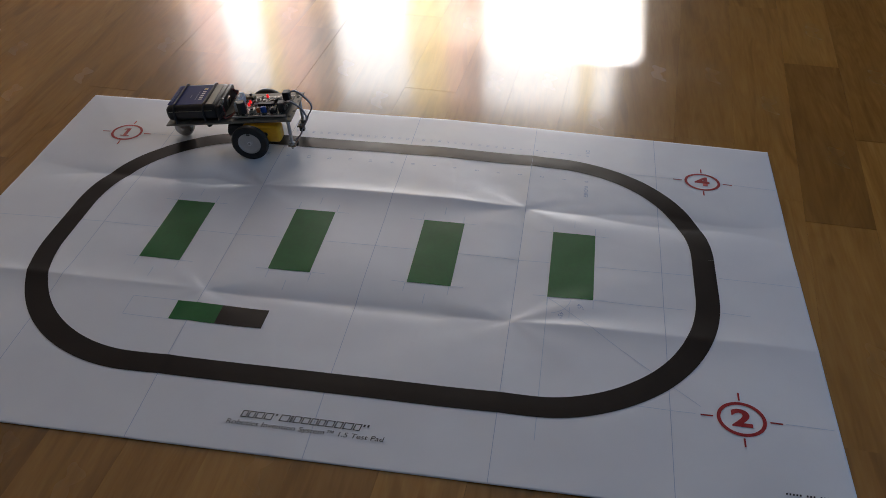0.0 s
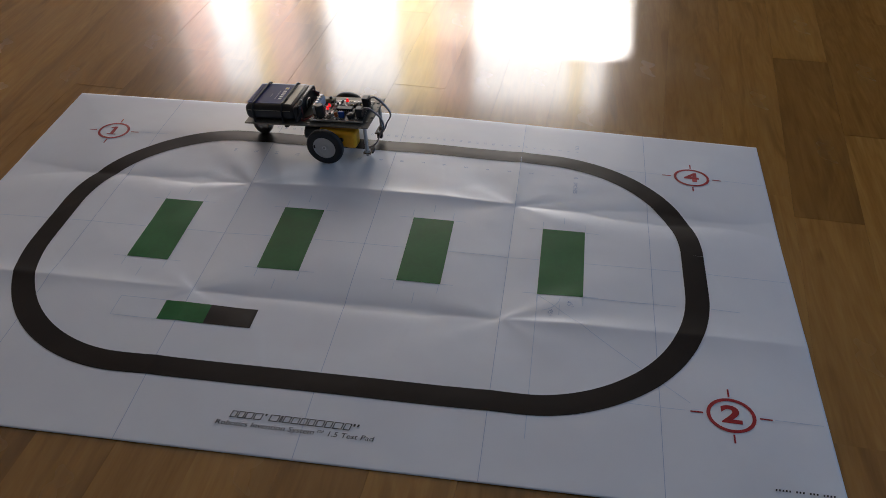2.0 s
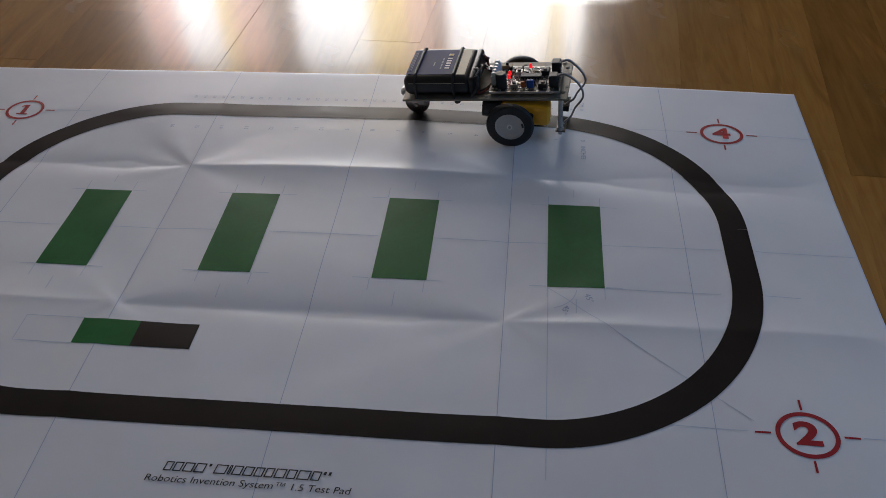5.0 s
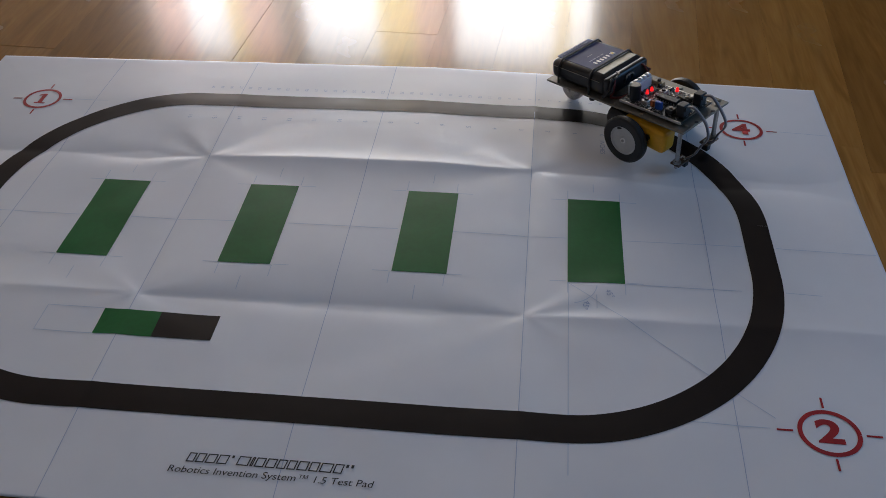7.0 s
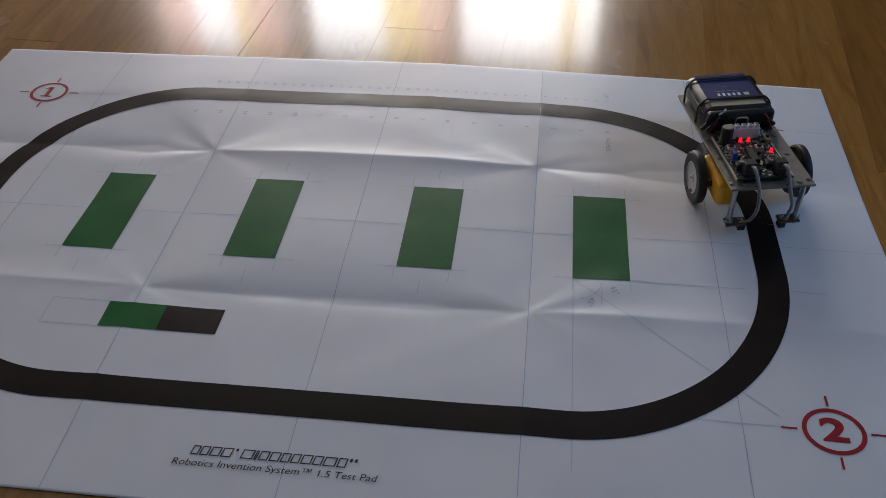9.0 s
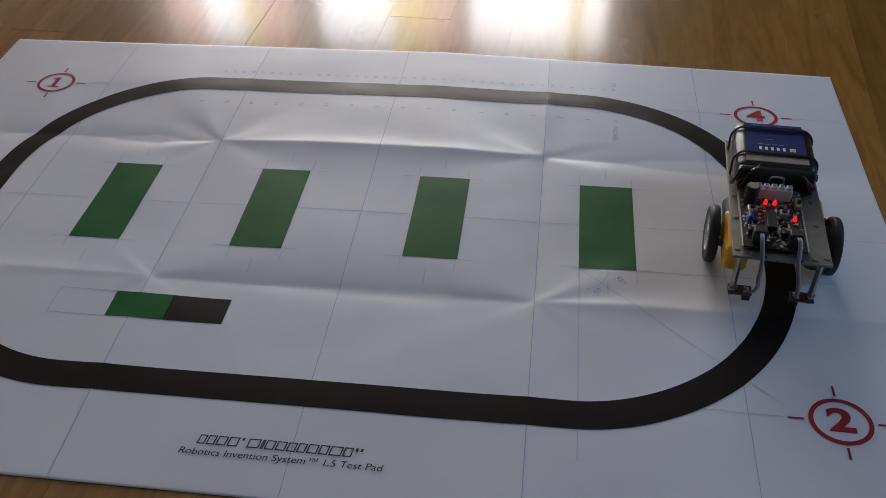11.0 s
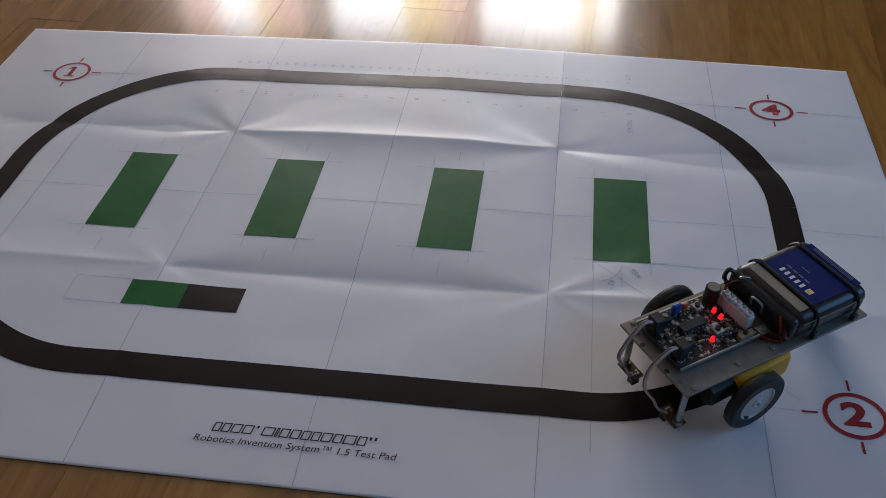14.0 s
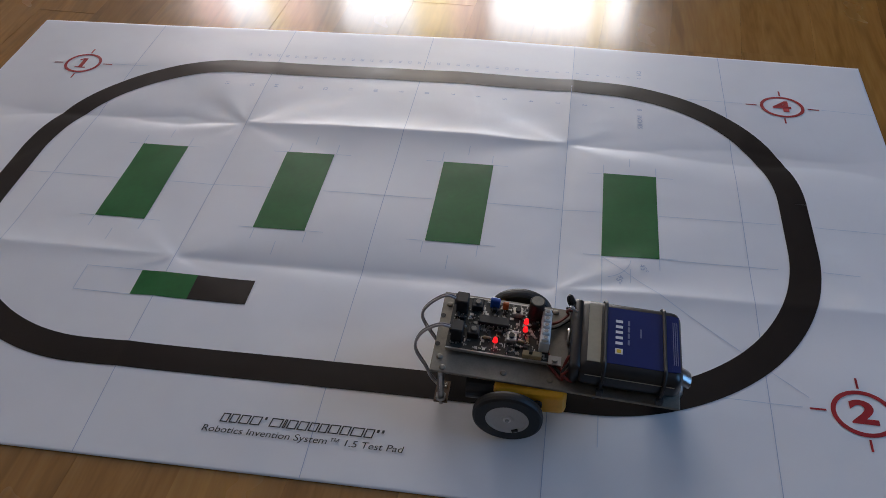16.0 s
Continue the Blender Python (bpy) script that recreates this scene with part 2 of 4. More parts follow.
structure("wall_west", box_bm(X0 - 0.1, (Y0 + Y1) / 2, HT / 2, 0.2, Y1 - Y0 + 0.4, HT), WALL_WHITE)
# the side wall has a window of its own, which lets in the blue of the open sky
SY0, SY1, SZ0, SZ1 = -0.65, 1.15, 0.45, 2.05
eb = bmesh.new()
add_box(eb, X1 + 0.1, (Y0 - 0.2 + SY0) / 2, HT / 2, 0.2, SY0 - Y0 + 0.2, HT)
add_box(eb, X1 + 0.1, (Y1 + 0.2 + SY1) / 2, HT / 2, 0.2, Y1 + 0.2 - SY1, HT)
add_box(eb, X1 + 0.1, (SY0 + SY1) / 2, SZ0 / 2, 0.2, SY1 - SY0, SZ0)
add_box(eb, X1 + 0.1, (SY0 + SY1) / 2, (SZ1 + HT) / 2, 0.2, SY1 - SY0, HT - SZ1)
structure("wall_east", eb, WALL_DARK)
side_window = tagged(empty("window_2"), kind="structure")
side_window.location = (X1 + 0.17, 0, 0)
sb = bmesh.new()
for sy in (SY0 + 0.03, (SY0 + SY1) / 2, SY1 - 0.03):
    add_box(sb, 0, sy, (SZ0 + SZ1) / 2, 0.05, 0.06, SZ1 - SZ0)
for sz in (SZ0 + 0.03, SZ1 - 0.03):
    for k in (0, 1):
        add_box(sb, 0, SY0 + 0.06 + (SY1 - SY0 - 0.06) * (k + 0.5) / 2 - 0.015, sz, 0.045, (SY1 - SY0) / 2 - 0.09, 0.06)
part("window_frame", sb, WHITE_FRAME, side_window)
structure("wall_south", box_bm((X0 + X1) / 2, Y0 - 0.1, HT / 2, X1 - X0, 0.2, HT), PLASTER)
nb = bmesh.new()
add_box(nb, (X0 + WX0) / 2, Y1 + 0.1, HT / 2, WX0 - X0, 0.2, HT)
add_box(nb, (WX0 + WX1) / 2, Y1 + 0.1, (WTOP + HT) / 2, WX1 - WX0, 0.2, HT - WTOP)
structure("wall_north", nb, WALL_WHITE)
structure("wall_north_2", box_bm((X1 + WX1) / 2, Y1 + 0.1, HT / 2, X1 - WX1, 0.2, HT), WALL_DARK)
structure("ground", box_bm(0, 0, -0.15, 60, 60, 0.2), mottled("balcony_stone", (0.35, 0.33, 0.3), 0.8, scale=3))

# unseen block added outside to trim the left part of the sun patch
structure("sun_blocker", box_bm(-1.35, Y1 + 0.62, 2.978, 3.30, 0.2, 1.0), PLASTER)

# the balcony door: an outer frame, two posts, three sashes
window = tagged(empty("window_1"), kind="structure")
window.location = (0, Y1 + 0.1, 0)
fb = bmesh.new()
add_box(fb, WX0 + 0.03, 0, WTOP / 2, 0.06, 0.08, WTOP)
add_box(fb, WX1 - 0.03, 0, WTOP / 2, 0.06, 0.08, WTOP)
add_box(fb, (WX0 + WX1) / 2, 0, WTOP - 0.03, WX1 - WX0 - 0.12, 0.08, 0.06)
add_box(fb, (WX0 + WX1) / 2, 0, 0.03, WX1 - WX0 - 0.12, 0.08, 0.06)
part("window_frame", fb, WHITE_FRAME, window)
for px in (-1.05, -0.16):
    part("post", box_bm(px, 0, WTOP / 2, 0.09, 0.075, WTOP - 0.12), WHITE_FRAME, window)

# cloth strips hung inside the balcony door
CURTAIN_TOP, CURTAIN_LOW, CURTAIN_Y = 2.06, 0.9, Y1 - 0.09
curtain = tagged(empty("strip_curtain"), "narrow pink, yellow and grey curtain strips, sunlit from behind", "curtain")
BANDS = ((-1.78, -1.60, "pink"), (-1.36, -1.28, "yellow"), (-1.28, -1.10, "pink"), (-1.10, -0.92, "grey"),
         (-0.52, -0.31, "yellow"), (-0.31, -0.10, "pink"), (0.44, 0.52, "yellow"))


def curtain_band(x0, x1, colour):
    bm = bmesh.new()
    n, rows = max(4, round((x1 - x0) / 0.012)), 12
    grid = []
    for j in range(rows + 1):
        z = CURTAIN_LOW + (CURTAIN_TOP - CURTAIN_LOW) * j / rows
        grid.append([bm.verts.new((x0 + (x1 - x0) * i / n, CURTAIN_Y + 0.018 * math.sin((x0 + (x1 - x0) * i / n) * 62 + 0.3 * j / rows), z)) for i in range(n + 1)])
    for j in range(rows):
        for i in range(n):
            bm.faces.new((grid[j][i], grid[j][i + 1], grid[j + 1][i + 1], grid[j + 1][i]))
    part("stripe", bm, CLOTH[colour], curtain, colour + " stripe of cloth", smooth=True)


for x0, x1, colour in BANDS:
    curtain_band(x0, x1, colour)
for hx in (WX0 - 0.05, -0.6, WX1 + 0.05):
    part("hanger", box_bm(hx, CURTAIN_Y + 0.045, CURTAIN_TOP + 0.10, 0.012, 0.1, 0.2), WHITE_FRAME, curtain)
part("rail", cyl_bm((WX0 - 0.1, CURTAIN_Y, CURTAIN_TOP + 0.012), (WX1 + 0.1, CURTAIN_Y, CURTAIN_TOP + 0.012), 0.012), WHITE_FRAME, curtain)

# ---- floor: oak strips ----
FLOOR_TILT = radians(-4.0)
STRIP = 0.071


def strip_mesh(name, length):
    bm = box_bm(0, 0, -0.005, STRIP - 0.00012, length - 0.00012, 0.01)
    me = bpy.data.meshes.new(name)
    bm.to_mesh(me)
    bm.free()
    me.materials.append(OAK)
    return me


def lay_floor():
    floor = tagged(new("floor"), kind="structure")
    floor.matrix_world = pose(0.127, 0.315, 0, 0, 0, math.degrees(FLOOR_TILT))
    rnd = random.Random(7)
    lengths = (0.30, 0.36, 0.42, 0.50)
    shared = {k: strip_mesh("strip", k) for k in lengths}
    near, rest = [], bmesh.new()
    for i in range(-54, 42):
        y = -3.0 - rnd.random() * 0.4
        while y < 4.0:
            k = rnd.choice(lengths)
            cx, cy = (i + 0.5) * STRIP, y + k / 2
            y += k
            spot = floor.matrix_world @ Vector((cx, cy, 0))
            if not (X0 - 0.05 < spot.x < X1 + 0.05 and Y0 - 0.1 < spot.y < Y1 + 0.15):
                continue
            if -0.75 < cx < 0.85 and -0.75 < cy < 1.25 and len(near) < 290:
                near.append((cx, cy, k))
            else:
                add_box(rest, cx, cy, -0.005, STRIP - 0.00012, k - 0.00012, 0.01)
    me = bpy.data.meshes.new("strips")
    rest.to_mesh(me)
    rest.free()
    me.materials.append(OAK)
    far = tagged(new("strips", me), kind="stuff")
    far.parent = floor
    for cx, cy, k in near:
        ob = new("strip", shared[k])
        ob.parent = floor
        ob.location = (cx, cy, rnd.uniform(-0.0002, 0.0002))
    mid = floor.matrix_world.inverted() @ Vector(((X0 + X1) / 2, (Y0 + Y1) / 2, 0))
    part("subfloor", box_bm(mid.x, mid.y, -0.02, X1 - X0 - 0.35, Y1 - Y0 - 0.35, 0.012), SUBFLOOR, floor)


lay_floor()

# ---- the printed sheet ----
MX0, MX1, MY0, MY1 = -0.2085, 0.6640, -0.2175, 0.3120
FOLDS_X = (-0.064, 0.0865, 0.239, 0.3885, 0.531)
FOLDS_Y = (-0.0385, 0.140)
SPREAD = 0.03


def soft(d, s):
    return math.sqrt(d * d + s * s) - s


# crossings of the folds: place, then (direction in degrees, spread, rise) of each ridge or hollow
CROSSINGS = (
    (0.3885, -0.0385, ((28, 11, 0.075), (8, 9, -0.05), (-32, 13, 0.06), (165, 14, 0.05), (-160, 12, -0.05))),
    (0.0865, -0.0385, ((20, 12, 0.05), (-18, 12, -0.06), (150, 13, 0.075), (-150, 13, 0.05), (182, 9, -0.05))),
    (0.3885, 0.140, ((18, 12, -0.06), (-20, 12, 0.06), (158, 12, 0.06), (-165, 12, -0.06))),
    (0.0865, 0.140, ((20, 13, 0.06), (-22, 12, -0.05), (150, 13, -0.075), (128, 12, 0.05), (192, 11, 0.05), (-140, 14, -0.05))),
)


def relief(x, y):
    """Height of the folded, not quite flat paper: the long folds turn from ridge to valley where they
    cross, and their slopes widen away from the crossings."""
    z = 0.0030 + 0.0011 * noise.noise((x * 5, y * 6, 1.7)) + 0.0005 * noise.noise((x * 14, y * 14, 4.0)) + 0.00015 * noise.noise((x * 45, y * 45, 7.0))
    flip = math.tanh((x - 0.0865) / 0.004) * math.tanh((0.3885 - x) / 0.004)       # 1 in the middle, -1 outside
    for fy, steep, sign in zip(FOLDS_Y, (0.20, 0.22), (-1, 1)):
        d = y - fy
        near = min(abs(x - 0.0865), abs(x - 0.3885))
        w = min(0.0035 + 0.17 * near, 0.016 + 0.005 * noise.noise((x * 9, fy * 5, 2.0)))
        a2 = steep * w * (0.9 + 0.6 * noise.noise((x * 8, fy * 9, 3.0)))
        z += sign * flip * a2 * math.exp(-soft(d, 0.0008) / w)
    across = math.tanh((y + 0.0385) / 0.004) * math.tanh((0.140 - y) / 0.004)
    for fx, steep, sign in zip(FOLDS_X, (0.03, 0.14, 0.04, 0.12, 0.03), (1, -1, 1, -1, 1)):
        near = min(abs(y + 0.0385), abs(y - 0.140))
        w = min(0.003 + 0.16 * near, 0.010)
        z += sign * across * steep * w * (0.8 + 0.6 * noise.noise((fx * 9, y * 6, 9.0))) * math.exp(-soft(x - fx, 0.0008) / w)
    # small ridges and hollows fan out from the four crossings
    for cx, cy, fans in CROSSINGS:
        dx, dy = x - cx, y - cy
        r = math.hypot(dx, dy)
        if r < 0.22:
            turn = math.degrees(math.atan2(dy, dx))
            for angle, spread, lift in fans:
                d = (turn - angle + 180) % 360 - 180
                z += 0.48 * lift * r * math.exp(-r / 0.06) * math.exp(-(d / (1.25 * spread)) ** 2)
    edge = min(x - MX0, MX1 - x, y - MY0, MY1 - y)
    return max(z * (0.35 + 0.65 * min(edge / 0.08, 1.0)), 0.0005)


def settle(x, y):
    """The far corner beyond the folds has slid a little towards the near side; the near half lies a little wider."""
    k = min(max((x - 0.28) / 0.38, 0), 1) * min(max((y - 0.02) / 0.28, 0), 1)
    u, v = x + 0.004 * min(max((0.1 - y) / 0.3, 0), 1) * min(max((x - 0.5) / 0.16, 0), 1), y - 0.024 * k
    wide = 1 - SPREAD * (v - 0.05)
    return 0.232 + (u - 0.232) * wide, 0.05 + (v - 0.05) * wide


def on_sheet(x, y, up=0.0):
    u, v = settle(x, y)
    return (u, v, relief(x, y) + up)


test_sheet = tagged(empty("paper_test_mat"), "creased white paper mat printed with a black oval track", "paper mat")


def sheet():
    nx, ny = 438, 267
    bm = bmesh.new()
    top = []
    for j in range(ny + 1):
        y = MY0 + (MY1 - MY0) * j / ny
        for i in range(nx + 1):
            x = MX0 + (MX1 - MX0) * i / nx
            p = on_sheet(x, y)
            top.append(bm.verts.new(p))
    W = nx + 1
    for j in range(ny):
        for i in range(nx):
            bm.faces.new((top[j * W + i], top[j * W + i + 1], top[(j + 1) * W + i + 1], top[(j + 1) * W + i]))
    rim = [e for e in bm.edges if e.is_boundary]
    ext = bmesh.ops.extrude_edge_only(bm, edges=rim)
    for v in ext["geom"]:
        if isinstance(v, bmesh.types.BMVert):
            v.co.z = max(v.co.z - 0.0003, 0.0003)
    part("sheet", bm, PAPER, test_sheet, "creased white paper", smooth=True)


sheet()
INK_UP = 0.0003


def ink_grid(name, x0, y0, x1, y1, material, up=INK_UP, label="", step=0.003):
    bm = bmesh.new()
    nx, ny = max(1, round((x1 - x0) / step)), max(1, round((y1 - y0) / step))
    v = [[bm.verts.new(on_sheet(x0 + (x1 - x0) * i / nx, y0 + (y1 - y0) * j / ny, up)) for i in range(nx + 1)] for j in range(ny + 1)]
    for j in range(ny):
        for i in range(nx):
            bm.faces.new((v[j][i], v[j][i + 1], v[j + 1][i + 1], v[j + 1][i]))
    return part(name, bm, material, test_sheet, label, smooth=True)


def ink_strip(bm, line, w, up=INK_UP):
    """A printed line of width w along points."""
    P = [Vector(p) for p in line]
    fine = []
    for a, b in zip(P, P[1:]):
        k = max(1, round((b - a).length / 0.003))
        fine += [a + (b - a) * i / k for i in range(k)]
    fine.append(P[-1])
    prev = None
    for i, p in enumerate(fine):
        d = (fine[min(i + 1, len(fine) - 1)] - fine[max(i - 1, 0)]).normalized()
        nrm = Vector((-d.y, d.x)) * w / 2
        m = 1 if w < 0.006 else 6
        row = [bm.verts.new(on_sheet(*(p + nrm * (2 * k / m - 1)), up)) for k in range(m + 1)]
        if prev:
            for k in range(m):
                bm.faces.new((prev[k], row[k], row[k + 1], prev[k + 1])[::-1])
        prev = row


def ring_line(cx, cy, r, n=48):
    return [(cx + r * math.cos(2 * math.pi * k / n), cy + 0.9 * r * math.sin(2 * math.pi * k / n)) for k in range(n + 1)]


# the oval track
TX0, TX1, TY0, TY1, TW, TR = -0.102, 0.5725, -0.1375, 0.2345, 0.0222, 0.156


def track_line():
    pts = []
    for cx, cy, a0 in ((TX1 - TR, TY1 - TR, 0), (TX0 + TR, TY1 - TR, 90), (TX0 + TR, TY0 + TR, 180), (TX1 - TR, TY0 + TR, 270)):
        for k in range(41):
            a = radians(a0 + 90 * k / 40)
            pts.append((cx + TR * math.cos(a), cy + TR * math.sin(a)))
    pts.append(pts[0])
    return pts


bm = bmesh.new()
ink_strip(bm, track_line(), TW)
part("track", bm, INK_BLACK, test_sheet, "printed black oval line", smooth=True)
GW, GH, GD = 0.0440, 0.1005, 0.1403
for i in range(4):
    x = i * GD + (0.0, -0.0015, 0.0015, 0.0)[i]
    ink_grid("bar", x, (0, 0, 0, -0.001)[i], x + GW, GH + (0, 0, 0, 0.001)[i], INK_GREEN, label="printed green rectangle")
ink_grid("swatch", 0.0672, -0.0822, 0.113, -0.0570, INK_GREEN, label="printed green rectangle")
ink_grid("swatch", 0.113, -0.0822, 0.1592, -0.0570, INK_BLACK, label="printed black rectangle")


def ink_text(name, words, x, y, size, material, turn=0.0, center=True, up=INK_UP, bold=0.0, width=None, shear=0.0):
    """Printed letters, laid on the paper."""
    cu = bpy.data.curves.new(name, "FONT")
    cu.body, cu.size, cu.offset, cu.shear = words, size, bold, shear
    cu.align_x = "CENTER" if center else "LEFT"
    cu.align_y = "CENTER"
    cu.resolution_u = 4
    tmp = new("tmp", cu)
    dg = bpy.context.evaluated_depsgraph_get()
    me = bpy.data.meshes.new_from_object(tmp.evaluated_get(dg))
    bpy.data.objects.remove(tmp)
    k = 1.0
    if width:
        xs = [v.co.x for v in me.vertices]
        k = width / (max(xs) - min(xs))
    c, s = math.cos(radians(turn)), math.sin(radians(turn))
    bm = bmesh.new()
    bm.from_mesh(me)
    for v in bm.verts:
        a, b = v.co.x * k, v.co.y
        v.co = on_sheet(x + c * a - s * b, y + s * a + c * b, up)
    bpy.data.meshes.remove(me)
    return part(name, bm, material, test_sheet)


def target(cx, cy, digit):
    bm = bmesh.new()
    ink_strip(bm, ring_line(cx, cy, 0.0182), 0.0030)
    part("target_ring", bm, INK_RED, test_sheet, "red printed ring")
    for dx, dy in ((1, 0), (-1, 0), (0, 1), (0, -1)):
        bm = bmesh.new()
        ink_strip(bm, [(cx + dx * 0.0225, cy + dy * 0.0195), (cx + dx * 0.0325, cy + dy * 0.0280)], 0.0015)
        part("target_tick", bm, INK_RED, test_sheet)
    if digit == "1":
        bm = bmesh.new()
        for quad in (((-0.0022, -0.0070), (0.0022, -0.0070), (0.0022, 0.0088), (-0.0022, 0.0088)), ((-0.0058, -0.0088), (0.0058, -0.0088), (0.0058, -0.0070), (-0.0058, -0.0070)),
                     ((-0.0058, 0.0046), (-0.0022, 0.0058), (-0.0022, 0.0088), (-0.0058, 0.0066))):
            bm.faces.new([bm.verts.new(on_sheet(cx + u, cy + v, INK_UP)) for u, v in quad])
        part("digit", bm, INK_RED, test_sheet)
        return
    ink_text("digit", digit, cx, cy, 0.0245, INK_RED, bold=0.0009, width={"1": 0.009}.get(digit, 0.0165))


target(-0.1212, 0.2255, "1")
target(0.5825, 0.2268, "4")
target(0.5875, -0.1265, "2")

# thin printed guide lines, and blue lines that paint the creases' shade along the folds
def guide(name, line, w=0.0006, material=None):
    bm = bmesh.new()
    ink_strip(bm, line, w, up=0.00022)
    part(name, bm, material or INK_BLUE, test_sheet)


for fx in FOLDS_X:
    guide("crease_shade_line", [(fx, MY0 + 0.001), (fx, MY1 - 0.001)], 0.0005, INK_AND_CREASE_SHADE)
for i in range(4):
    x = i * GD
    for gx in (x, x + GW):
        guide("guide_line", [(gx, GH + 0.001), (gx, GH + 0.013)])
        guide("guide_line", [(gx, -0.013), (gx, -0.001)])
    guide("guide_line", [(x + GW / 2, GH + 0.012), (x + GW / 2, GH + 0.024)])
    guide("guide_line", [(x + GW / 2, -0.028), (x + GW / 2, -0.014)])
    guide("guide_line", [(x - 0.014, GH), (x - 0.001, GH)])
    guide("guide_line", [(x + GW + 0.001, GH), (x + GW + 0.014, GH)])
    guide("guide_line", [(x - 0.014, 0), (x - 0.001, 0)])
    guide("guide_line", [(x + GW + 0.001, 0), (x + GW + 0.014, 0)])
    if i:
        guide("guide_line", [(x - GD + GW + 0.001, GH / 2), (x - 0.001, GH / 2)])
guide("guide_line", [(3 * GD + GW + 0.001, GH / 2), (TX1 - 0.013, GH / 2)])
guide("guide_line", [(TX1 + 0.013, GH / 2), (MX1 - 0.002, GH / 2)])
guide("guide_line", [(MX0 + 0.002, GH / 2), (TX0 - 0.013, GH / 2)])
guide("guide_line", [(TX0 + 0.013, GH / 2), (-0.001, GH / 2)])
guide("guide_line", [(0.4215, -0.172), (0.4215, -0.001)])
guide("guide_line", [(0.4655, -0.001), (0.552, -0.001)])
guide("guide_line", [(0.584, -0.001), (0.610, -0.002)])
guide("guide_line", [(0.4215, -0.002), (0.556, -0.118)])
guide("guide_line", [(0.500, -0.125), (0.551, -0.126)])
guide("guide_line", [(0.622, -0.126), (0.660, -0.126)])
guide("guide_line", [(-0.086, 0.2268), (-0.050, 0.2268)])
guide("guide_line", [(0.497, 0.2275), (0.547, 0.2275)])
guide("guide_line", [(0.617, 0.2275), (0.662, 0.2275)])
guide("guide_line", [(0.0672, -0.0570), (0.021, -0.0570), (0.021, -0.0822), (0.0672, -0.0822)])
guide("guide_line", [(0.4215 + 0.022 * math.cos(radians(a)), -0.002 + 0.022 * math.sin(radians(a))) for a in range(-78, 0, 6)])
ink_text("angle_text", "45\u00b0", 0.4525, -0.0125, 0.0066, INK_AND_CREASE_SHADE, turn=-70)
ink_text("angle_text", "45\u00b0", 0.4345, -0.0255, 0.0066, INK_AND_CREASE_SHADE, turn=-110)

# the two rulers beside the far straight
RX = 0.4525
for k in range(17):
    ink_text("inch_mark", str(k), RX - 0.0254 * k, 0.2035, 0.0062, INK_AND_CREASE_SHADE, turn=-90)
for k in range(41):
    ink_text("centimetre_mark", str(k), RX - 0.01 * k, 0.2585, 0.0048, INK_AND_CREASE_SHADE, turn=-90)
ink_text("inch_text", "INCHES", RX, 0.184, 0.0062, INK_AND_CREASE_SHADE, turn=-90)
ink_text("centimetre_text", "CM", RX, 0.2685, 0.0062, INK_AND_CREASE_SHADE, turn=-90)

# the title: letter blocks for the maker's name, then a line of words
TITLE_Y = -0.1800


def block_row(name, x0, x1, y, h, count, skip=(), tilt=0.0):
    step = (x1 - x0) / count
    for i in range(count):
        if i not in skip:
            bm = bmesh.new()
            xa, xb, y0 = x0 + step * i, x0 + step * (i + 0.52), y + tilt * i
            bm.faces.new([bm.verts.new(on_sheet(p + 0.2 * (q - y0 + h / 2), q, 0.0005)) for p, q in ((xa, y0 - h / 2), (xb, y0 - h / 2), (xb, y0 + h / 2), (xa, y0 + h / 2))])
            part(name, bm, INK_TEXT, test_sheet)


def letter_box(x, width, y=TITLE_Y, h=0.0068, w=0.0008):
    """A slanted open box that stands in for one letter of the maker's name."""
    bm = bmesh.new()
    outer = [(x, y - h / 2), (x + width, y - h / 2), (x + width, y + h / 2), (x, y + h / 2)]
    inner = [(x + w, y - h / 2 + w), (x + width - w, y - h / 2 + w), (x + width - w, y + h / 2 - w), (x + w, y + h / 2 - w)]
    ring = [[bm.verts.new(on_sheet(p + 0.2 * (q - y), q, 0.0005)) for p, q in line] for line in (outer, inner)]
    for k in range(4):
        bm.faces.new((ring[0][k], ring[0][(k + 1) % 4], ring[1][(k + 1) % 4], ring[1][k]))
    part("name_block", bm, INK_TEXT, test_sheet)


for row_start, widths in ((0.1758, (0.0052, 0.0056, 0.0066, 0.0068)), (0.2095, (0.0080, 0.0019, 0.0062, 0.0064, 0.0058, 0.0056, 0.0068, 0.0060, 0.0080, 0.0058))):
    for width in widths:
        letter_box(row_start, width)
        row_start += width + 0.0010
block_row("mark_block", 0.2050, 0.2080, TITLE_Y + 0.0024, 0.0020, 1)
block_row("mark_block", 0.2805, 0.2870, TITLE_Y + 0.0022, 0.0024, 2)
ink_text("title_line", "Robotics Invention System\u2122 1.5 Test Pad", 0.2325, -0.1893, 0.0068, INK_TEXT, width=0.1350, shear=0.15, up=0.0006)
block_row("small_print", 0.612, 0.656, -0.1935, 0.0018, 18, skip=(5, 9, 13))

# ---- moving robot ----
robot = tagged(empty("line_robot"), "home-made line-following robot, metal deck, battery, two wheels, on paper", "robot car")
DECK_F, DECK_R = 0.0485, 0.0345         # deck height at the front and at the rear end
DX0, DX1, DB = -0.1040, 0.0508, 0.0332  # deck's rear and front end, half width
WHEEL_R, WHEEL_Y = 0.0222, 0.0430
ALU = mottled("dull_aluminium", (0.23, 0.215, 0.185), 0.55, metal=0.55, amount=0.2, scale=120)
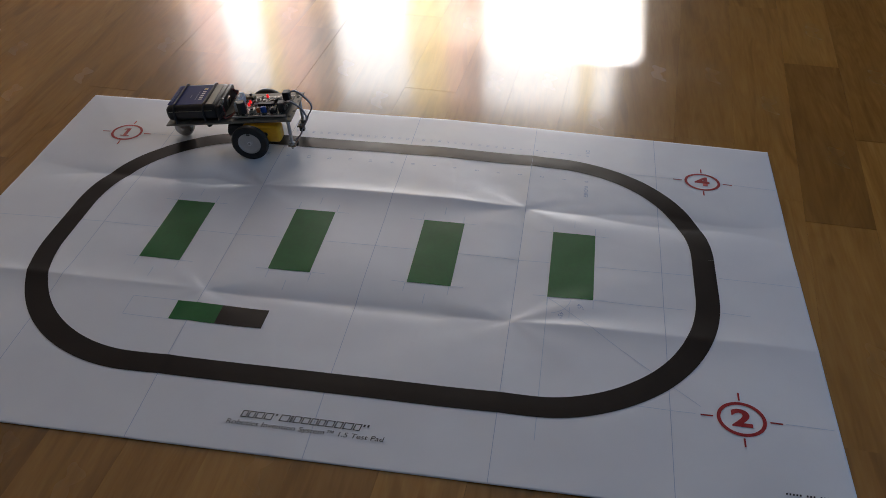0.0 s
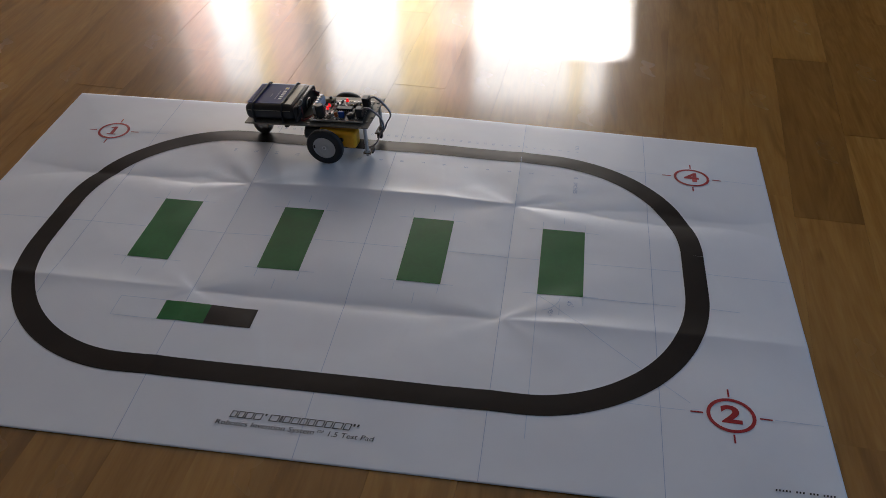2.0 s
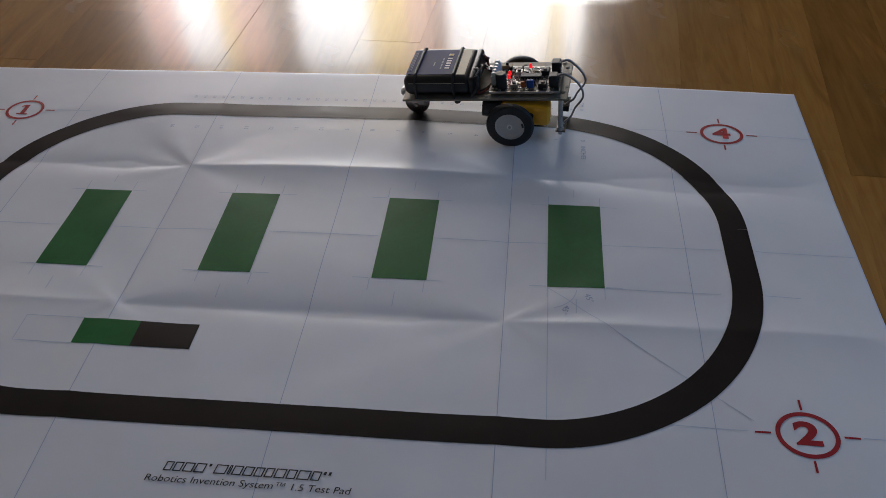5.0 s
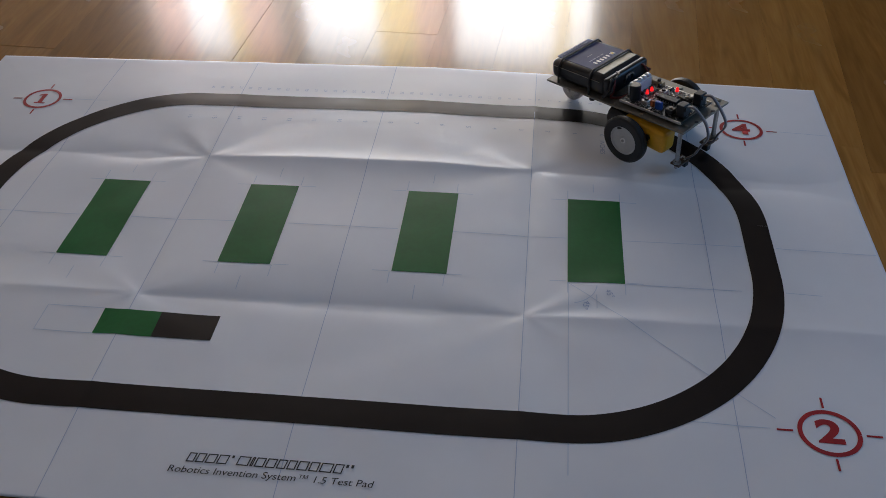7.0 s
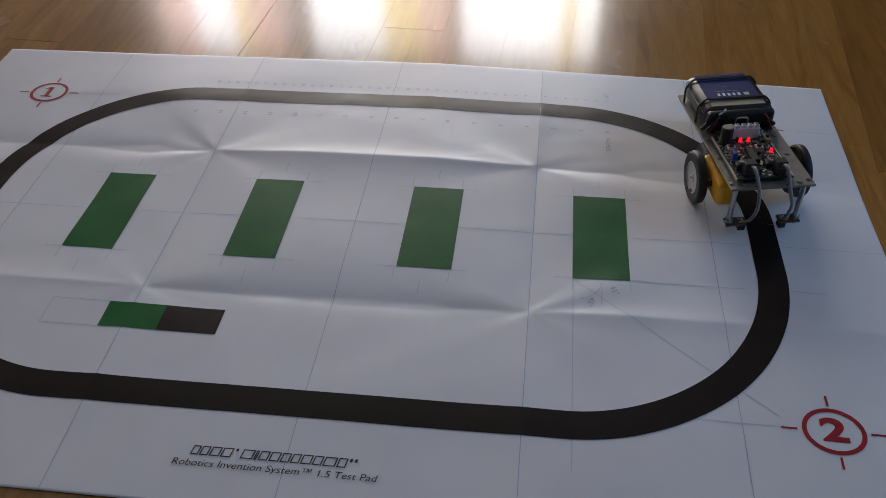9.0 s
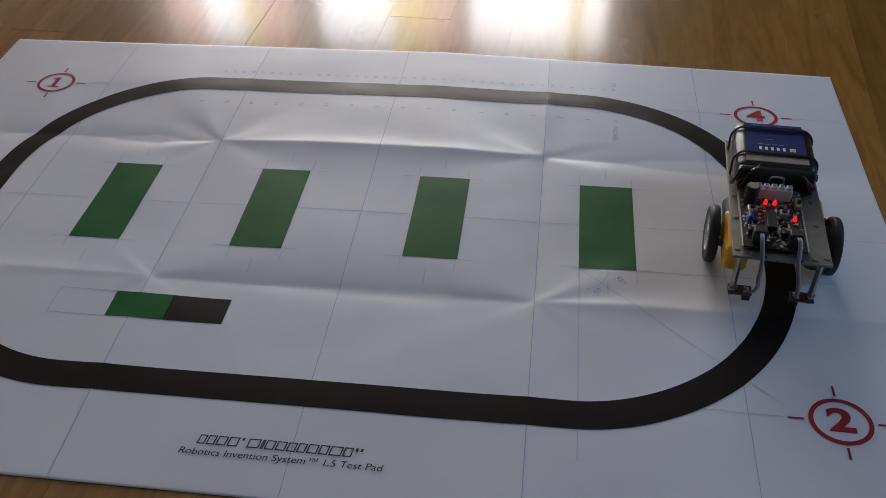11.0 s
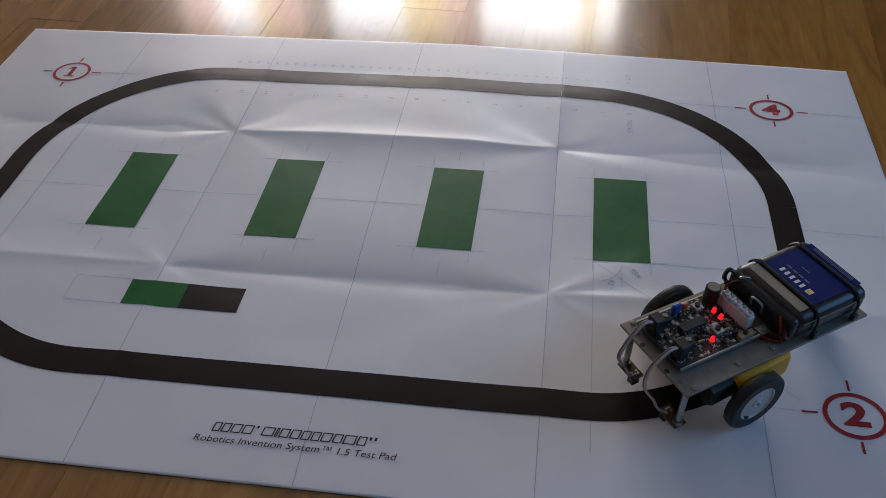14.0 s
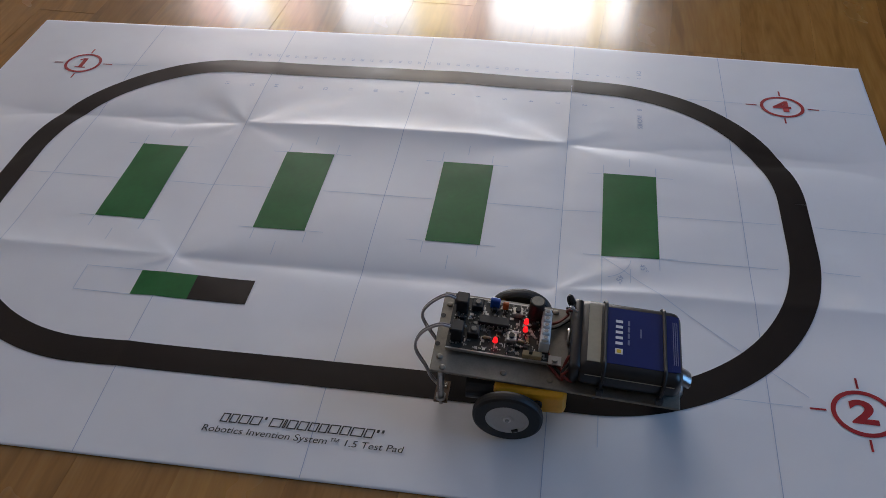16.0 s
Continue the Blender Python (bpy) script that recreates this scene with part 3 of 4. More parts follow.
STEEL = mottled("bright_steel", (0.40, 0.40, 0.40), 0.28, metal=1.0, amount=0.12, scale=150)
CASE_BLACK = mottled("black_plastic", (0.010, 0.010, 0.012), 0.34, amount=0.2, coat=0.05)
MATT_BLACK = mottled("matt_black_plastic", (0.014, 0.014, 0.016), 0.45, amount=0.2)
LABEL_BLUE = mottled("blue_label", (0.005, 0.016, 0.115), 0.50, amount=0.12)
LABEL_BLUE.node_tree.nodes["Principled BSDF"].inputs["Specular IOR Level"].default_value = 0.18
LABEL_SILVER = mottled("silver_label", (0.30, 0.28, 0.22), 0.42, metal=0.3, amount=0.1)
LABEL_WHITE = mat_new("white_print", (0.78, 0.78, 0.8), 0.35)
LABEL_DIM = mat_new("pale_blue_print", (0.16, 0.18, 0.30), 0.4)
LABEL_YELLOW = mat_new("yellow_print", (0.75, 0.52, 0.04), 0.35)
RUBBER = mottled("tyre_rubber", (0.012, 0.012, 0.013), 0.5, amount=0.2)
RIM = mottled("grey_rim_plastic", (0.52, 0.53, 0.54), 0.38, amount=0.08)
YELLOW = mottled("yellow_gearbox_plastic", (0.78, 0.40, 0.015), 0.35, amount=0.1)
PCB = mottled("dark_circuit_board", (0.022, 0.026, 0.024), 0.35, amount=0.3, scale=300)
PCB_BROWN = mottled("brown_circuit_board", (0.10, 0.06, 0.035), 0.4, amount=0.25, scale=300)
SOLDER = mottled("solder", (0.55, 0.54, 0.52), 0.45, metal=0.9, amount=0.15, scale=300)
WHITE_PLASTIC = mottled("milky_plastic", (0.60, 0.66, 0.70), 0.35, amount=0.08)
BLUE_PART = mottled("blue_component", (0.015, 0.075, 0.36), 0.3, amount=0.1)
ORANGE_PART = mottled("orange_component", (0.42, 0.10, 0.02), 0.35, amount=0.1)
CABLE = mottled("grey_cable_sheath", (0.16, 0.15, 0.17), 0.45, amount=0.12)
CABLE_WHITE = mottled("white_cable_stripe", (0.42, 0.40, 0.42), 0.45, amount=0.08)
WIRE_RED = mottled("red_wire", (0.16, 0.02, 0.015), 0.4, amount=0.15)
WIRE_BLACK = mottled("black_wire", (0.012, 0.011, 0.012), 0.4, amount=0.2)
TIN = mottled("tan_switch_plastic", (0.30, 0.24, 0.13), 0.45, amount=0.15)


def led_material():
    m = mat_new("lit_red_diode", (0.5, 0.005, 0.008), 0.15)
    n, l, b = nodes(m)
    b.inputs["Emission Color"].default_value = (1.0, 0.012, 0.014, 1)
    b.inputs["Emission Strength"].default_value = 1.25
    return m


LED_ON = led_material()
LED_OFF = mat_new("unlit_red_diode", (0.20, 0.006, 0.008), 0.15)
TILT = math.atan2(DECK_F - DECK_R, DX1 - DX0)
# deck coordinates lie on the tilted plate: x forward, y left, z up from its top
ON_DECK = pose(DX0, 0, DECK_R, 0, -math.degrees(TILT), 0) @ Matrix.Translation((-DX0, 0, 0))


def deck_part(name, bm, material, parent=None, label="", smooth=False):
    bmesh.ops.transform(bm, matrix=ON_DECK, verts=bm.verts)
    return part(name, bm, material, parent or robot, label, smooth)


deck = deck_part("deck", box_bm((DX0 + DX1) / 2, 0, -0.001, DX1 - DX0, 2 * DB, 0.002, bevel=0.0004, seg=1), ALU, label="scuffed aluminium plate")
for bx, by in ((0.005, 0.027), (-0.024, 0.027), (0.005, -0.029), (-0.024, -0.029), (0.046, 0.022), (0.046, -0.022), (0.043, 0.030), (0.043, -0.030), (-0.100, 0.012), (-0.100, -0.012)):
    b = lathe_bm([(0.0021, 0.0), (0.0020, 0.0006), (0.0013, 0.0010), (0.0, 0.0011)], Matrix.Translation((bx, by, 0)), 14)
    deck_part("bolt", b, ALU, deck)
for bx, by in ((0.049, 0.012), (0.049, -0.012)):
    deck_part("hole", cyl_bm((bx, by, -0.0008), (bx, by, 0.0002), 0.0017, seg=14), MATT_BLACK, deck)

# battery with its straps
BX0, BX1, BW, BH = -0.1025, -0.0375, 0.0295, 0.0195
battery = deck_part("battery", box_bm((BX0 + BX1) / 2, 0, BH / 2 + 0.0008, BX1 - BX0, 2 * BW, BH, bevel=0.0068, seg=5), CASE_BLACK, label="flat black and blue block battery", smooth=True)
TOP = BH + 0.0009
deck_part("label", box_bm(-0.0760, 0, TOP, 0.0420, 0.0450, 0.0004), LABEL_BLUE, battery, "deep blue printed label")
deck_part("label_band", box_bm(-0.0475, 0.0, TOP, 0.0080, 0.046, 0.0005), LABEL_SILVER, battery, "dull grey band")
for s in (1, -1):
    deck_part("edge_line", box_bm((BX0 + BX1) / 2, s * 0.0297, 0.0150, 0.054, 0.0003, 0.0006), LABEL_SILVER, battery)
for k in range(5):
    deck_part("name_block", box_bm(-0.0625 - 0.0, -0.0115 + 0.0044 * k, TOP + 0.0003, 0.0044, 0.0021, 0.0002), LABEL_WHITE, battery)
for k in range(4):
    deck_part("print_bar", box_bm(-0.0685, -0.0110 + 0.0052 * k, TOP + 0.0003, 0.0012, 0.0040, 0.0002), LABEL_DIM, battery)
deck_part("print_bar", box_bm(-0.0760, -0.004, TOP + 0.0003, 0.0008, 0.007, 0.0002), LABEL_DIM, battery)
deck_part("shield_mark", box_bm(-0.0625, 0.0125, TOP + 0.0003, 0.0046, 0.0042, 0.0002), LABEL_WHITE, battery)
deck_part("shield_mark", box_bm(-0.0625, 0.0125, TOP + 0.0005, 0.0028, 0.0026, 0.0002), LABEL_YELLOW, battery)
deck_part("rear_band", box_bm(-0.0972, 0, TOP + 0.0002, 0.0050, 0.044, 0.0004), LABEL_BLUE, battery)
for k in range(3):
    deck_part("print_bar", box_bm(-0.0960 - 0.0012 * k, 0, TOP + 0.0005, 0.0004, 0.034, 0.0002), LABEL_DIM, battery)


def strap(x, w, loose=0.0):
    h, r = BH + 0.0022, BW + 0.0014
    line = [(x, r + 0.0005, -0.0025), (x, r + 0.0004, 0.004), (x, r, h - 0.007), (x, r - 0.0055, h - 0.0004), (x, r - 0.012, h), (x, 0, h),
            (x, -r + 0.012, h), (x, -r + 0.0055, h - 0.0004), (x, -r, h - 0.007), (x, -r - 0.0004, 0.004), (x, -r - 0.0005, -0.0025)]
    bm = tube_bm(line, 0.0009, 6)
    for v in bm.verts:
        v.co.x = x + (v.co.x - x) * w / 0.0018
    deck_part("strap", bm, MATT_BLACK, battery, "black cable tie")
    deck_part("strap_lock", box_bm(x, r + 0.0012, 0.003, 0.0045, 0.0035, 0.005, bevel=0.0006, seg=1), MATT_BLACK, battery)


strap(-0.0905, 0.0024)
strap(-0.0540, 0.0024)
deck_part("front_cap", box_bm(-0.0370, 0, BH / 2 + 0.0004, 0.0075, 2 * BW - 0.002, BH - 0.0016, bevel=0.0032, seg=4), CASE_BLACK, battery, "glossy black end cap", smooth=True)
deck_part("clip", tube_bm([(-0.0340, -0.005, 0.006), (-0.0320, -0.005, 0.0125), (-0.0320, -0.003, 0.0145), (-0.0320, 0.003, 0.0145), (-0.0320, 0.005, 0.0125), (-0.0340, 0.005, 0.006)], 0.0009, 6), STEEL, battery, "steel terminal clip")
deck_part("clip", tube_bm([(-0.037, -0.019, 0.015), (-0.0325, -0.019, 0.019), (-0.0315, -0.016, 0.022), (-0.036, -0.014, 0.021)], 0.0009, 6), STEEL, battery, "steel terminal clip")

# wires from the battery
for s, mat_w, off in ((1, WIRE_RED, 0.0), (1, WIRE_BLACK, 0.0035), (1, WIRE_RED, 0.0065), (-1, WIRE_RED, 0.001), (-1, WIRE_BLACK, 0.005)):
    deck_part("wire", tube_bm([(-0.0375, s * (0.014 + off), 0.012), (-0.033, s * (0.019 + off), 0.016 - off), (-0.0305, s * (0.024 + off * 0.6), 0.008), (-0.031 - off, s * 0.0265, 0.0022), (-0.026, s * (0.021 - off), 0.0015), (-0.021, s * (0.016 - off), 0.004)], 0.0010, 6), mat_w)
deck_part("wire", tube_bm([(-0.037, -0.022, 0.013), (-0.031, -0.027, 0.020), (-0.0315, -0.030, 0.011), (-0.037, -0.0315, 0.003)], 0.0016, 6), WIRE_BLACK)

# circuit board
CX0, CX1, CY0, CY1, CZ = -0.0215, 0.0435, -0.0265, 0.0165, 0.0045
board = deck_part("circuit_board", box_bm((CX0 + CX1) / 2, (CY0 + CY1) / 2, CZ - 0.0008, CX1 - CX0, CY1 - CY0, 0.0016), PCB, label="dark circuit board full of components")
deck_part("board_rim", box_bm((CX0 + CX1) / 2, CY1 + 0.0006, CZ - 0.0010, CX1 - CX0, 0.0010, 0.0022), SOLDER, board)
deck_part("board_rim", box_bm((CX0 + CX1) / 2, CY0 - 0.0006, CZ - 0.0010, CX1 - CX0, 0.0010, 0.0022), SOLDER, board)
for sx in (CX0 + 0.004, CX1 - 0.004):
    for sy in (CY0 + 0.004, CY1 - 0.004):
        deck_part("spacer", cyl_bm((sx, sy, 0.0), (sx, sy, CZ - 0.0016), 0.0022, seg=12), STEEL, board)
Z = CZ


def chip(x, y, sx, sy, legs):
    c = deck_part("chip", box_bm(x, y, Z + 0.0034, sx, sy, 0.0036, bevel=0.0003, seg=1), MATT_BLACK, board)
    for k in range(legs):
        for s in (1, -1):
            deck_part("pin", box_bm(x - sx / 2 + sx * (k + 0.5) / legs, y + s * (sy / 2 + 0.0006), Z + 0.0016, 0.0007, 0.0008, 0.0032), SOLDER, c)


chip(0.0155, -0.0065, 0.0195, 0.0065, 7)


def diode(x, y, lit=True):
    d = deck_part("diode", lathe_bm([(0.0017, 0.0), (0.0017, 0.0005), (0.0014, 0.0006), (0.0014, 0.0024), (0.0011, 0.0034), (0.0006, 0.0039), (0.0, 0.0040)], Matrix.Translation((x, y, Z + 0.0035)), 18), LED_ON if lit else LED_OFF, board, "lit red diode" if lit else "", smooth=True)
    for s in (1, -1):
        deck_part("pin", cyl_bm((x, y + s * 0.0009, Z), (x, y + s * 0.0009, Z + 0.0036), 0.00025, seg=6), SOLDER, d)


diode(-0.0050, -0.0095)
diode(-0.0050, -0.0030)
diode(0.0130, 0.0095)


def cable_socket(y):
    c = deck_part("socket", box_bm(0.0375, y, Z + 0.0058, 0.0078, 0.0090, 0.0116, bevel=0.0006, seg=1), MATT_BLACK, board)
    deck_part("plug", box_bm(0.0395, y, Z + 0.0085, 0.0060, 0.0070, 0.0042, bevel=0.0005, seg=1), CASE_BLACK, c)


SOCK = (0.0075, -0.0165)
for y in SOCK:
    cable_socket(y)
for x, y in ((0.0275, -0.0195), (0.0275, 0.0035)):
    t = deck_part("trimmer", box_bm(x, y, Z + 0.0025, 0.0075, 0.0075, 0.005, bevel=0.0005, seg=1), MATT_BLACK, board)
    deck_part("knob", lathe_bm([(0.0019, 0), (0.0019, 0.0008), (0.0016, 0.0011), (0.0, 0.0011)], Matrix.Translation((x, y, Z + 0.005)), 16), ALU, t)
for x, y in ((0.0010, -0.0185), (0.0030, 0.0035)):
    t = deck_part("push_button", box_bm(x, y, Z + 0.0018, 0.0064, 0.0064, 0.0036, bevel=0.0003, seg=1), SOLDER, board, "square metal push button")
    deck_part("knob", cyl_bm((x, y, Z + 0.0036), (x, y, Z + 0.0052), 0.0018, seg=16), MATT_BLACK, t)
deck_part("capacitor", box_bm(0.0165, -0.0215, Z + 0.0046, 0.0066, 0.0034, 0.0078, bevel=0.0010, seg=2), BLUE_PART, board, "blue box capacitor")
deck_part("capacitor", box_bm(0.0095, -0.0210, Z + 0.0038, 0.0042, 0.0028, 0.0062, bevel=0.0010, seg=2), ORANGE_PART, board, "orange box capacitor")
cap = deck_part("capacitor", lathe_bm([(0.0050, 0.0), (0.0050, 0.0006), (0.0046, 0.0011), (0.0050, 0.0016), (0.0050, 0.0140), (0.0046, 0.0148), (0.0, 0.0149)], Matrix.Translation((-0.0105, -0.0195, Z)), 24), MATT_BLACK, board, "black electrolytic capacitor", smooth=False)
deck_part("cap_disc", cyl_bm((-0.0105, -0.0195, Z + 0.0148), (-0.0105, -0.0195, Z + 0.0151), 0.0040, seg=20), ALU, cap)
term = deck_part("terminal_block", box_bm(-0.0178, -0.0035, Z + 0.0048, 0.0062, 0.0265, 0.0096, bevel=0.0005, seg=1), WHITE_PLASTIC, board, "milky white screw terminal block")
for k in range(5):
    y = -0.0142 + 0.00535 * k
    deck_part("pole", box_bm(-0.0178, y, Z + 0.0108, 0.0048, 0.0040, 0.0028, bevel=0.0006, seg=1), WHITE_PLASTIC, term)
    deck_part("screw", cyl_bm((-0.0178, y, Z + 0.0120), (-0.0178, y, Z + 0.0126), 0.0013, seg=12), STEEL, term)
sw = deck_part("slide_switch", box_bm(-0.0110, 0.0145, Z + 0.0018, 0.0120, 0.0042, 0.0036, bevel=0.0003, seg=1), TIN, board, "tan slide switch")
deck_part("lever", box_bm(-0.0100, 0.0145, Z + 0.0048, 0.0022, 0.0022, 0.0028), MATT_BLACK, sw)
br = deck_part("bracket", box_bm(-0.0255, 0.0150, Z + 0.0002, 0.0080, 0.0070, 0.0010), STEEL, board, "steel bracket with a screw")
deck_part("screw", cyl_bm((-0.0255, 0.0150, Z + 0.0007), (-0.0255, 0.0150, Z + 0.0022), 0.0019, seg=14), STEEL, br)
rnd = random.Random(11)
taken = [(0.0155, -0.0065, 0.012, 0.006), (0.0375, 0.0075, 0.006, 0.006), (0.0375, -0.0165, 0.006, 0.006), (0.0275, -0.0195, 0.005, 0.005), (0.0275, 0.0035, 0.005, 0.005),
         (0.001, -0.0185, 0.005, 0.005), (0.003, 0.0035, 0.005, 0.005), (0.0165, -0.0215, 0.005, 0.003), (0.0095, -0.021, 0.004, 0.003), (-0.0105, -0.0195, 0.006, 0.006),
         (-0.0178, -0.0035, 0.005, 0.015), (-0.011, 0.0145, 0.008, 0.004), (-0.005, -0.0095, 0.003, 0.003), (-0.005, -0.003, 0.003, 0.003), (0.013, 0.0095, 0.003, 0.003)]


def clear(x, y):
    return all(abs(x - a) > c or abs(y - b) > d for a, b, c, d in taken)


for _ in range(46):
    x, y = rnd.uniform(CX0 + 0.003, CX1 - 0.003), rnd.uniform(CY0 + 0.002, CY1 - 0.003)
    if not clear(x, y):
        continue
    taken.append((x, y, 0.0022, 0.0016))
    kind = rnd.random()
    if kind < 0.45:
        along = rnd.random() < 0.6
        d = (0.0021, 0) if along else (0, 0.0021)
        r = deck_part("resistor", cyl_bm((x - d[0], y - d[1], Z + 0.0014), (x + d[0], y + d[1], Z + 0.0014), 0.0010, seg=10), rnd.choice((TIN, LABEL_WHITE, MATT_BLACK)), board)
        deck_part("lead", cyl_bm((x - d[0] * 1.7, y - d[1] * 1.7, Z + 0.0014), (x + d[0] * 1.7, y + d[1] * 1.7, Z + 0.0014), 0.0003, seg=6), SOLDER, r)
    elif kind < 0.75:
        deck_part("transistor", box_bm(x, y, Z + 0.0022, 0.0030, 0.0024, 0.0036, bevel=0.0004, seg=1), MATT_BLACK, board)
    else:
        deck_part("solder_pad", lathe_bm([(0.0011, 0.0), (0.0008, 0.0008), (0.0, 0.0012)], Matrix.Translation((x, y, Z)), 10), SOLDER, board)
joints = bmesh.new()
for k in range(430):
    x, y = CX0 + 0.0016 + 0.00127 * rnd.randrange(49), CY0 + 0.0016 + 0.00127 * rnd.randrange(32)
    add_box(joints, x, y, Z + 0.0003, rnd.choice((0.0007, 0.0007, 0.0020)), rnd.choice((0.0007, 0.0007, 0.0020)), 0.0006)
tagged(deck_part("solder_joints", joints, SOLDER, board), kind="stuff")

# feelers: two sensor boards hung on stand-offs, with looped cables
for s, ys in ((1, SOCK[0]), (-1, SOCK[1])):
    sensor = part("sensor", box_bm(0.0455, s * 0.0215, 0.0105, 0.0090, 0.0165, 0.0016), PCB_BROWN, robot, "brown sensor board on a steel stand-off")
    part("standoff", cyl_bm((0.0455, s * 0.0270, 0.011), (0.0440, s * 0.0270, DECK_F - 0.004), 0.0022, seg=6), STEEL, sensor)
    part("nut", cyl_bm((0.0455, s * 0.0270, 0.0113), (0.0455, s * 0.0270, 0.0140), 0.0036, seg=6), STEEL, sensor)
    part("screw", cyl_bm((0.0455, s * 0.0270, 0.0062), (0.0455, s * 0.0270, 0.0100), 0.0018, seg=10), STEEL, sensor)
    part("eye", box_bm(0.0465, s * 0.0165, 0.0068, 0.0062, 0.0058, 0.0058, bevel=0.0006, seg=1), MATT_BLACK, sensor)
    for k in range(4):
        part("solder_pad", lathe_bm([(0.0010, 0), (0.0008, 0.0008), (0, 0.0012)], Matrix.Translation((0.0435 + 0.0020 * (k % 3), s * (0.0160 + 0.0022 * (k // 2)), 0.0113)), 10), SOLDER, sensor)
    for dx, mt in ((0.0, CABLE), (0.0013, CABLE_WHITE)):
        start = ON_DECK @ Vector((0.0410, ys + dx, Z + 0.0095))
        line = [tuple(start), tuple(start + Vector((0.008, 0.0005 * s, 0.0018))), (0.0590, ys * 0.9 + dx + s * 0.001, 0.0535), (0.0635, ys * 0.6 + s * 0.006 + dx, 0.0410), (0.0570, s * 0.0135 + dx, 0.0270), (0.0535, s * 0.0150 + dx, 0.0180), (0.0480, s * 0.0170 + dx, 0.0122)]
        part("cable", tube_bm(line, 0.0009, 6), mt, robot, "grey ribbon cable", smooth=True)

# gear motors, set the opposite way round, and wheels
wheels = []
for s in (1, -1):
    fwd = -1 if s > 0 else 1
    gx = fwd * 0.0125
    gy = s * 0.0275
    motor = part("gear_motor", box_bm(gx, gy, 0.0290, 0.0460, 0.0180, 0.0215, bevel=0.0045, seg=3), YELLOW, robot, "yellow plastic gear motor", smooth=False)
    part("motor_end", cyl_bm((gx - fwd * 0.022, gy, 0.0300), (gx - fwd * 0.040, gy, 0.0300), 0.0085, seg=24), MATT_BLACK, motor)
    part("axle", cyl_bm((0, gy, WHEEL_R), (0, s * (WHEEL_Y + 0.0036), WHEEL_R), 0.0026, seg=14), LABEL_WHITE, motor)
    part("boss", cyl_bm((fwd * 0.018, gy + s * 0.0090, 0.0300), (fwd * 0.018, gy + s * 0.0115, 0.0300), 0.0028, seg=14), MATT_BLACK, motor)
    turn = Matrix.Rotation(radians(-90 * s), 4, "X")
    tyre = lathe_bm([(0.0137, -0.0036), (0.0203, -0.0038), (0.0218, -0.0028), (0.0222, -0.0010), (0.0222, 0.0010), (0.0218, 0.0028), (0.0203, 0.0038), (0.0137, 0.0036), (0.0137, -0.0036)], turn, 48)
    w = part("wheel", tyre, RUBBER, robot, "black rubber tyre on a grey rim")
    rim = part("rim", lathe_bm([(0.0, -0.0024), (0.0137, -0.0024), (0.0137, 0.0034), (0.0128, 0.0036), (0.0122, 0.0026), (0.0042, 0.0026), (0.0038, 0.0032), (0.0, 0.0032)], turn, 40), RIM, w, "light grey plastic rim")
    part("hub_screw", cyl_bm(tuple(turn @ Vector((0, 0, 0.003))), tuple(turn @ Vector((0, 0, 0.0044))), 0.0013, seg=12), STEEL, w)
    part("index_tab", box_bm(0, s * 0.0030, 0.0122, 0.0040, 0.0012, 0.0020), RUBBER, w)
    w.location = (0, s * WHEEL_Y, WHEEL_R)
    wheels.append(w)

# rear swivel caster
CXP, CYP = -0.0960, 0.0010
caster = part("caster", cyl_bm((CXP + 0.008, CYP + 0.004, 0.0270), (CXP + 0.008, CYP + 0.004, 0.0336), 0.0095, 0.0110, seg=24), STEEL, robot, "steel swivel caster with a small wheel")
for s in (1, -1):
    f = box_bm(CXP, CYP + s * 0.0068, 0.0195, 0.0130, 0.0012, 0.0150, bevel=0.0004, seg=1)
    part("fork", f, STEEL, caster)
hood = bmesh.new()
add_tube(hood, [(CXP + 0.013, CYP, 0.0278), (CXP, CYP, 0.0280), (CXP - 0.0090, CYP, 0.0268), (CXP - 0.0160, CYP, 0.0225)], 0.0030, 8)
for v in hood.verts:
    v.co.y = CYP + (v.co.y - CYP) * 2.3
part("hood", hood, STEEL, caster, smooth=True)
axle_m = Matrix.Translation((CXP - 0.002, CYP, 0.0122)) @ Matrix.Rotation(radians(90), 4, "X")
part("roller", lathe_bm([(0.0, -0.0050), (0.0050, -0.0050), (0.0065, -0.0042), (0.0100, -0.0046), (0.0118, -0.0034), (0.0122, 0.0), (0.0118, 0.0034), (0.0100, 0.0046), (0.0065, 0.0042), (0.0050, 0.0050), (0.0, 0.0050)], axle_m, 32), STEEL, caster, smooth=True)
part("pin", cyl_bm((CXP - 0.002, CYP - 0.0085, 0.0122), (CXP - 0.002, CYP + 0.0085, 0.0122), 0.0018, seg=12), RIM, caster)
for x, y in ((-0.052, 0.028), (-0.052, -0.028)):
    deck_part("nut", cyl_bm((x, y, -0.0062), (x, y, -0.0021), 0.0030, seg=6), MATT_BLACK, deck)


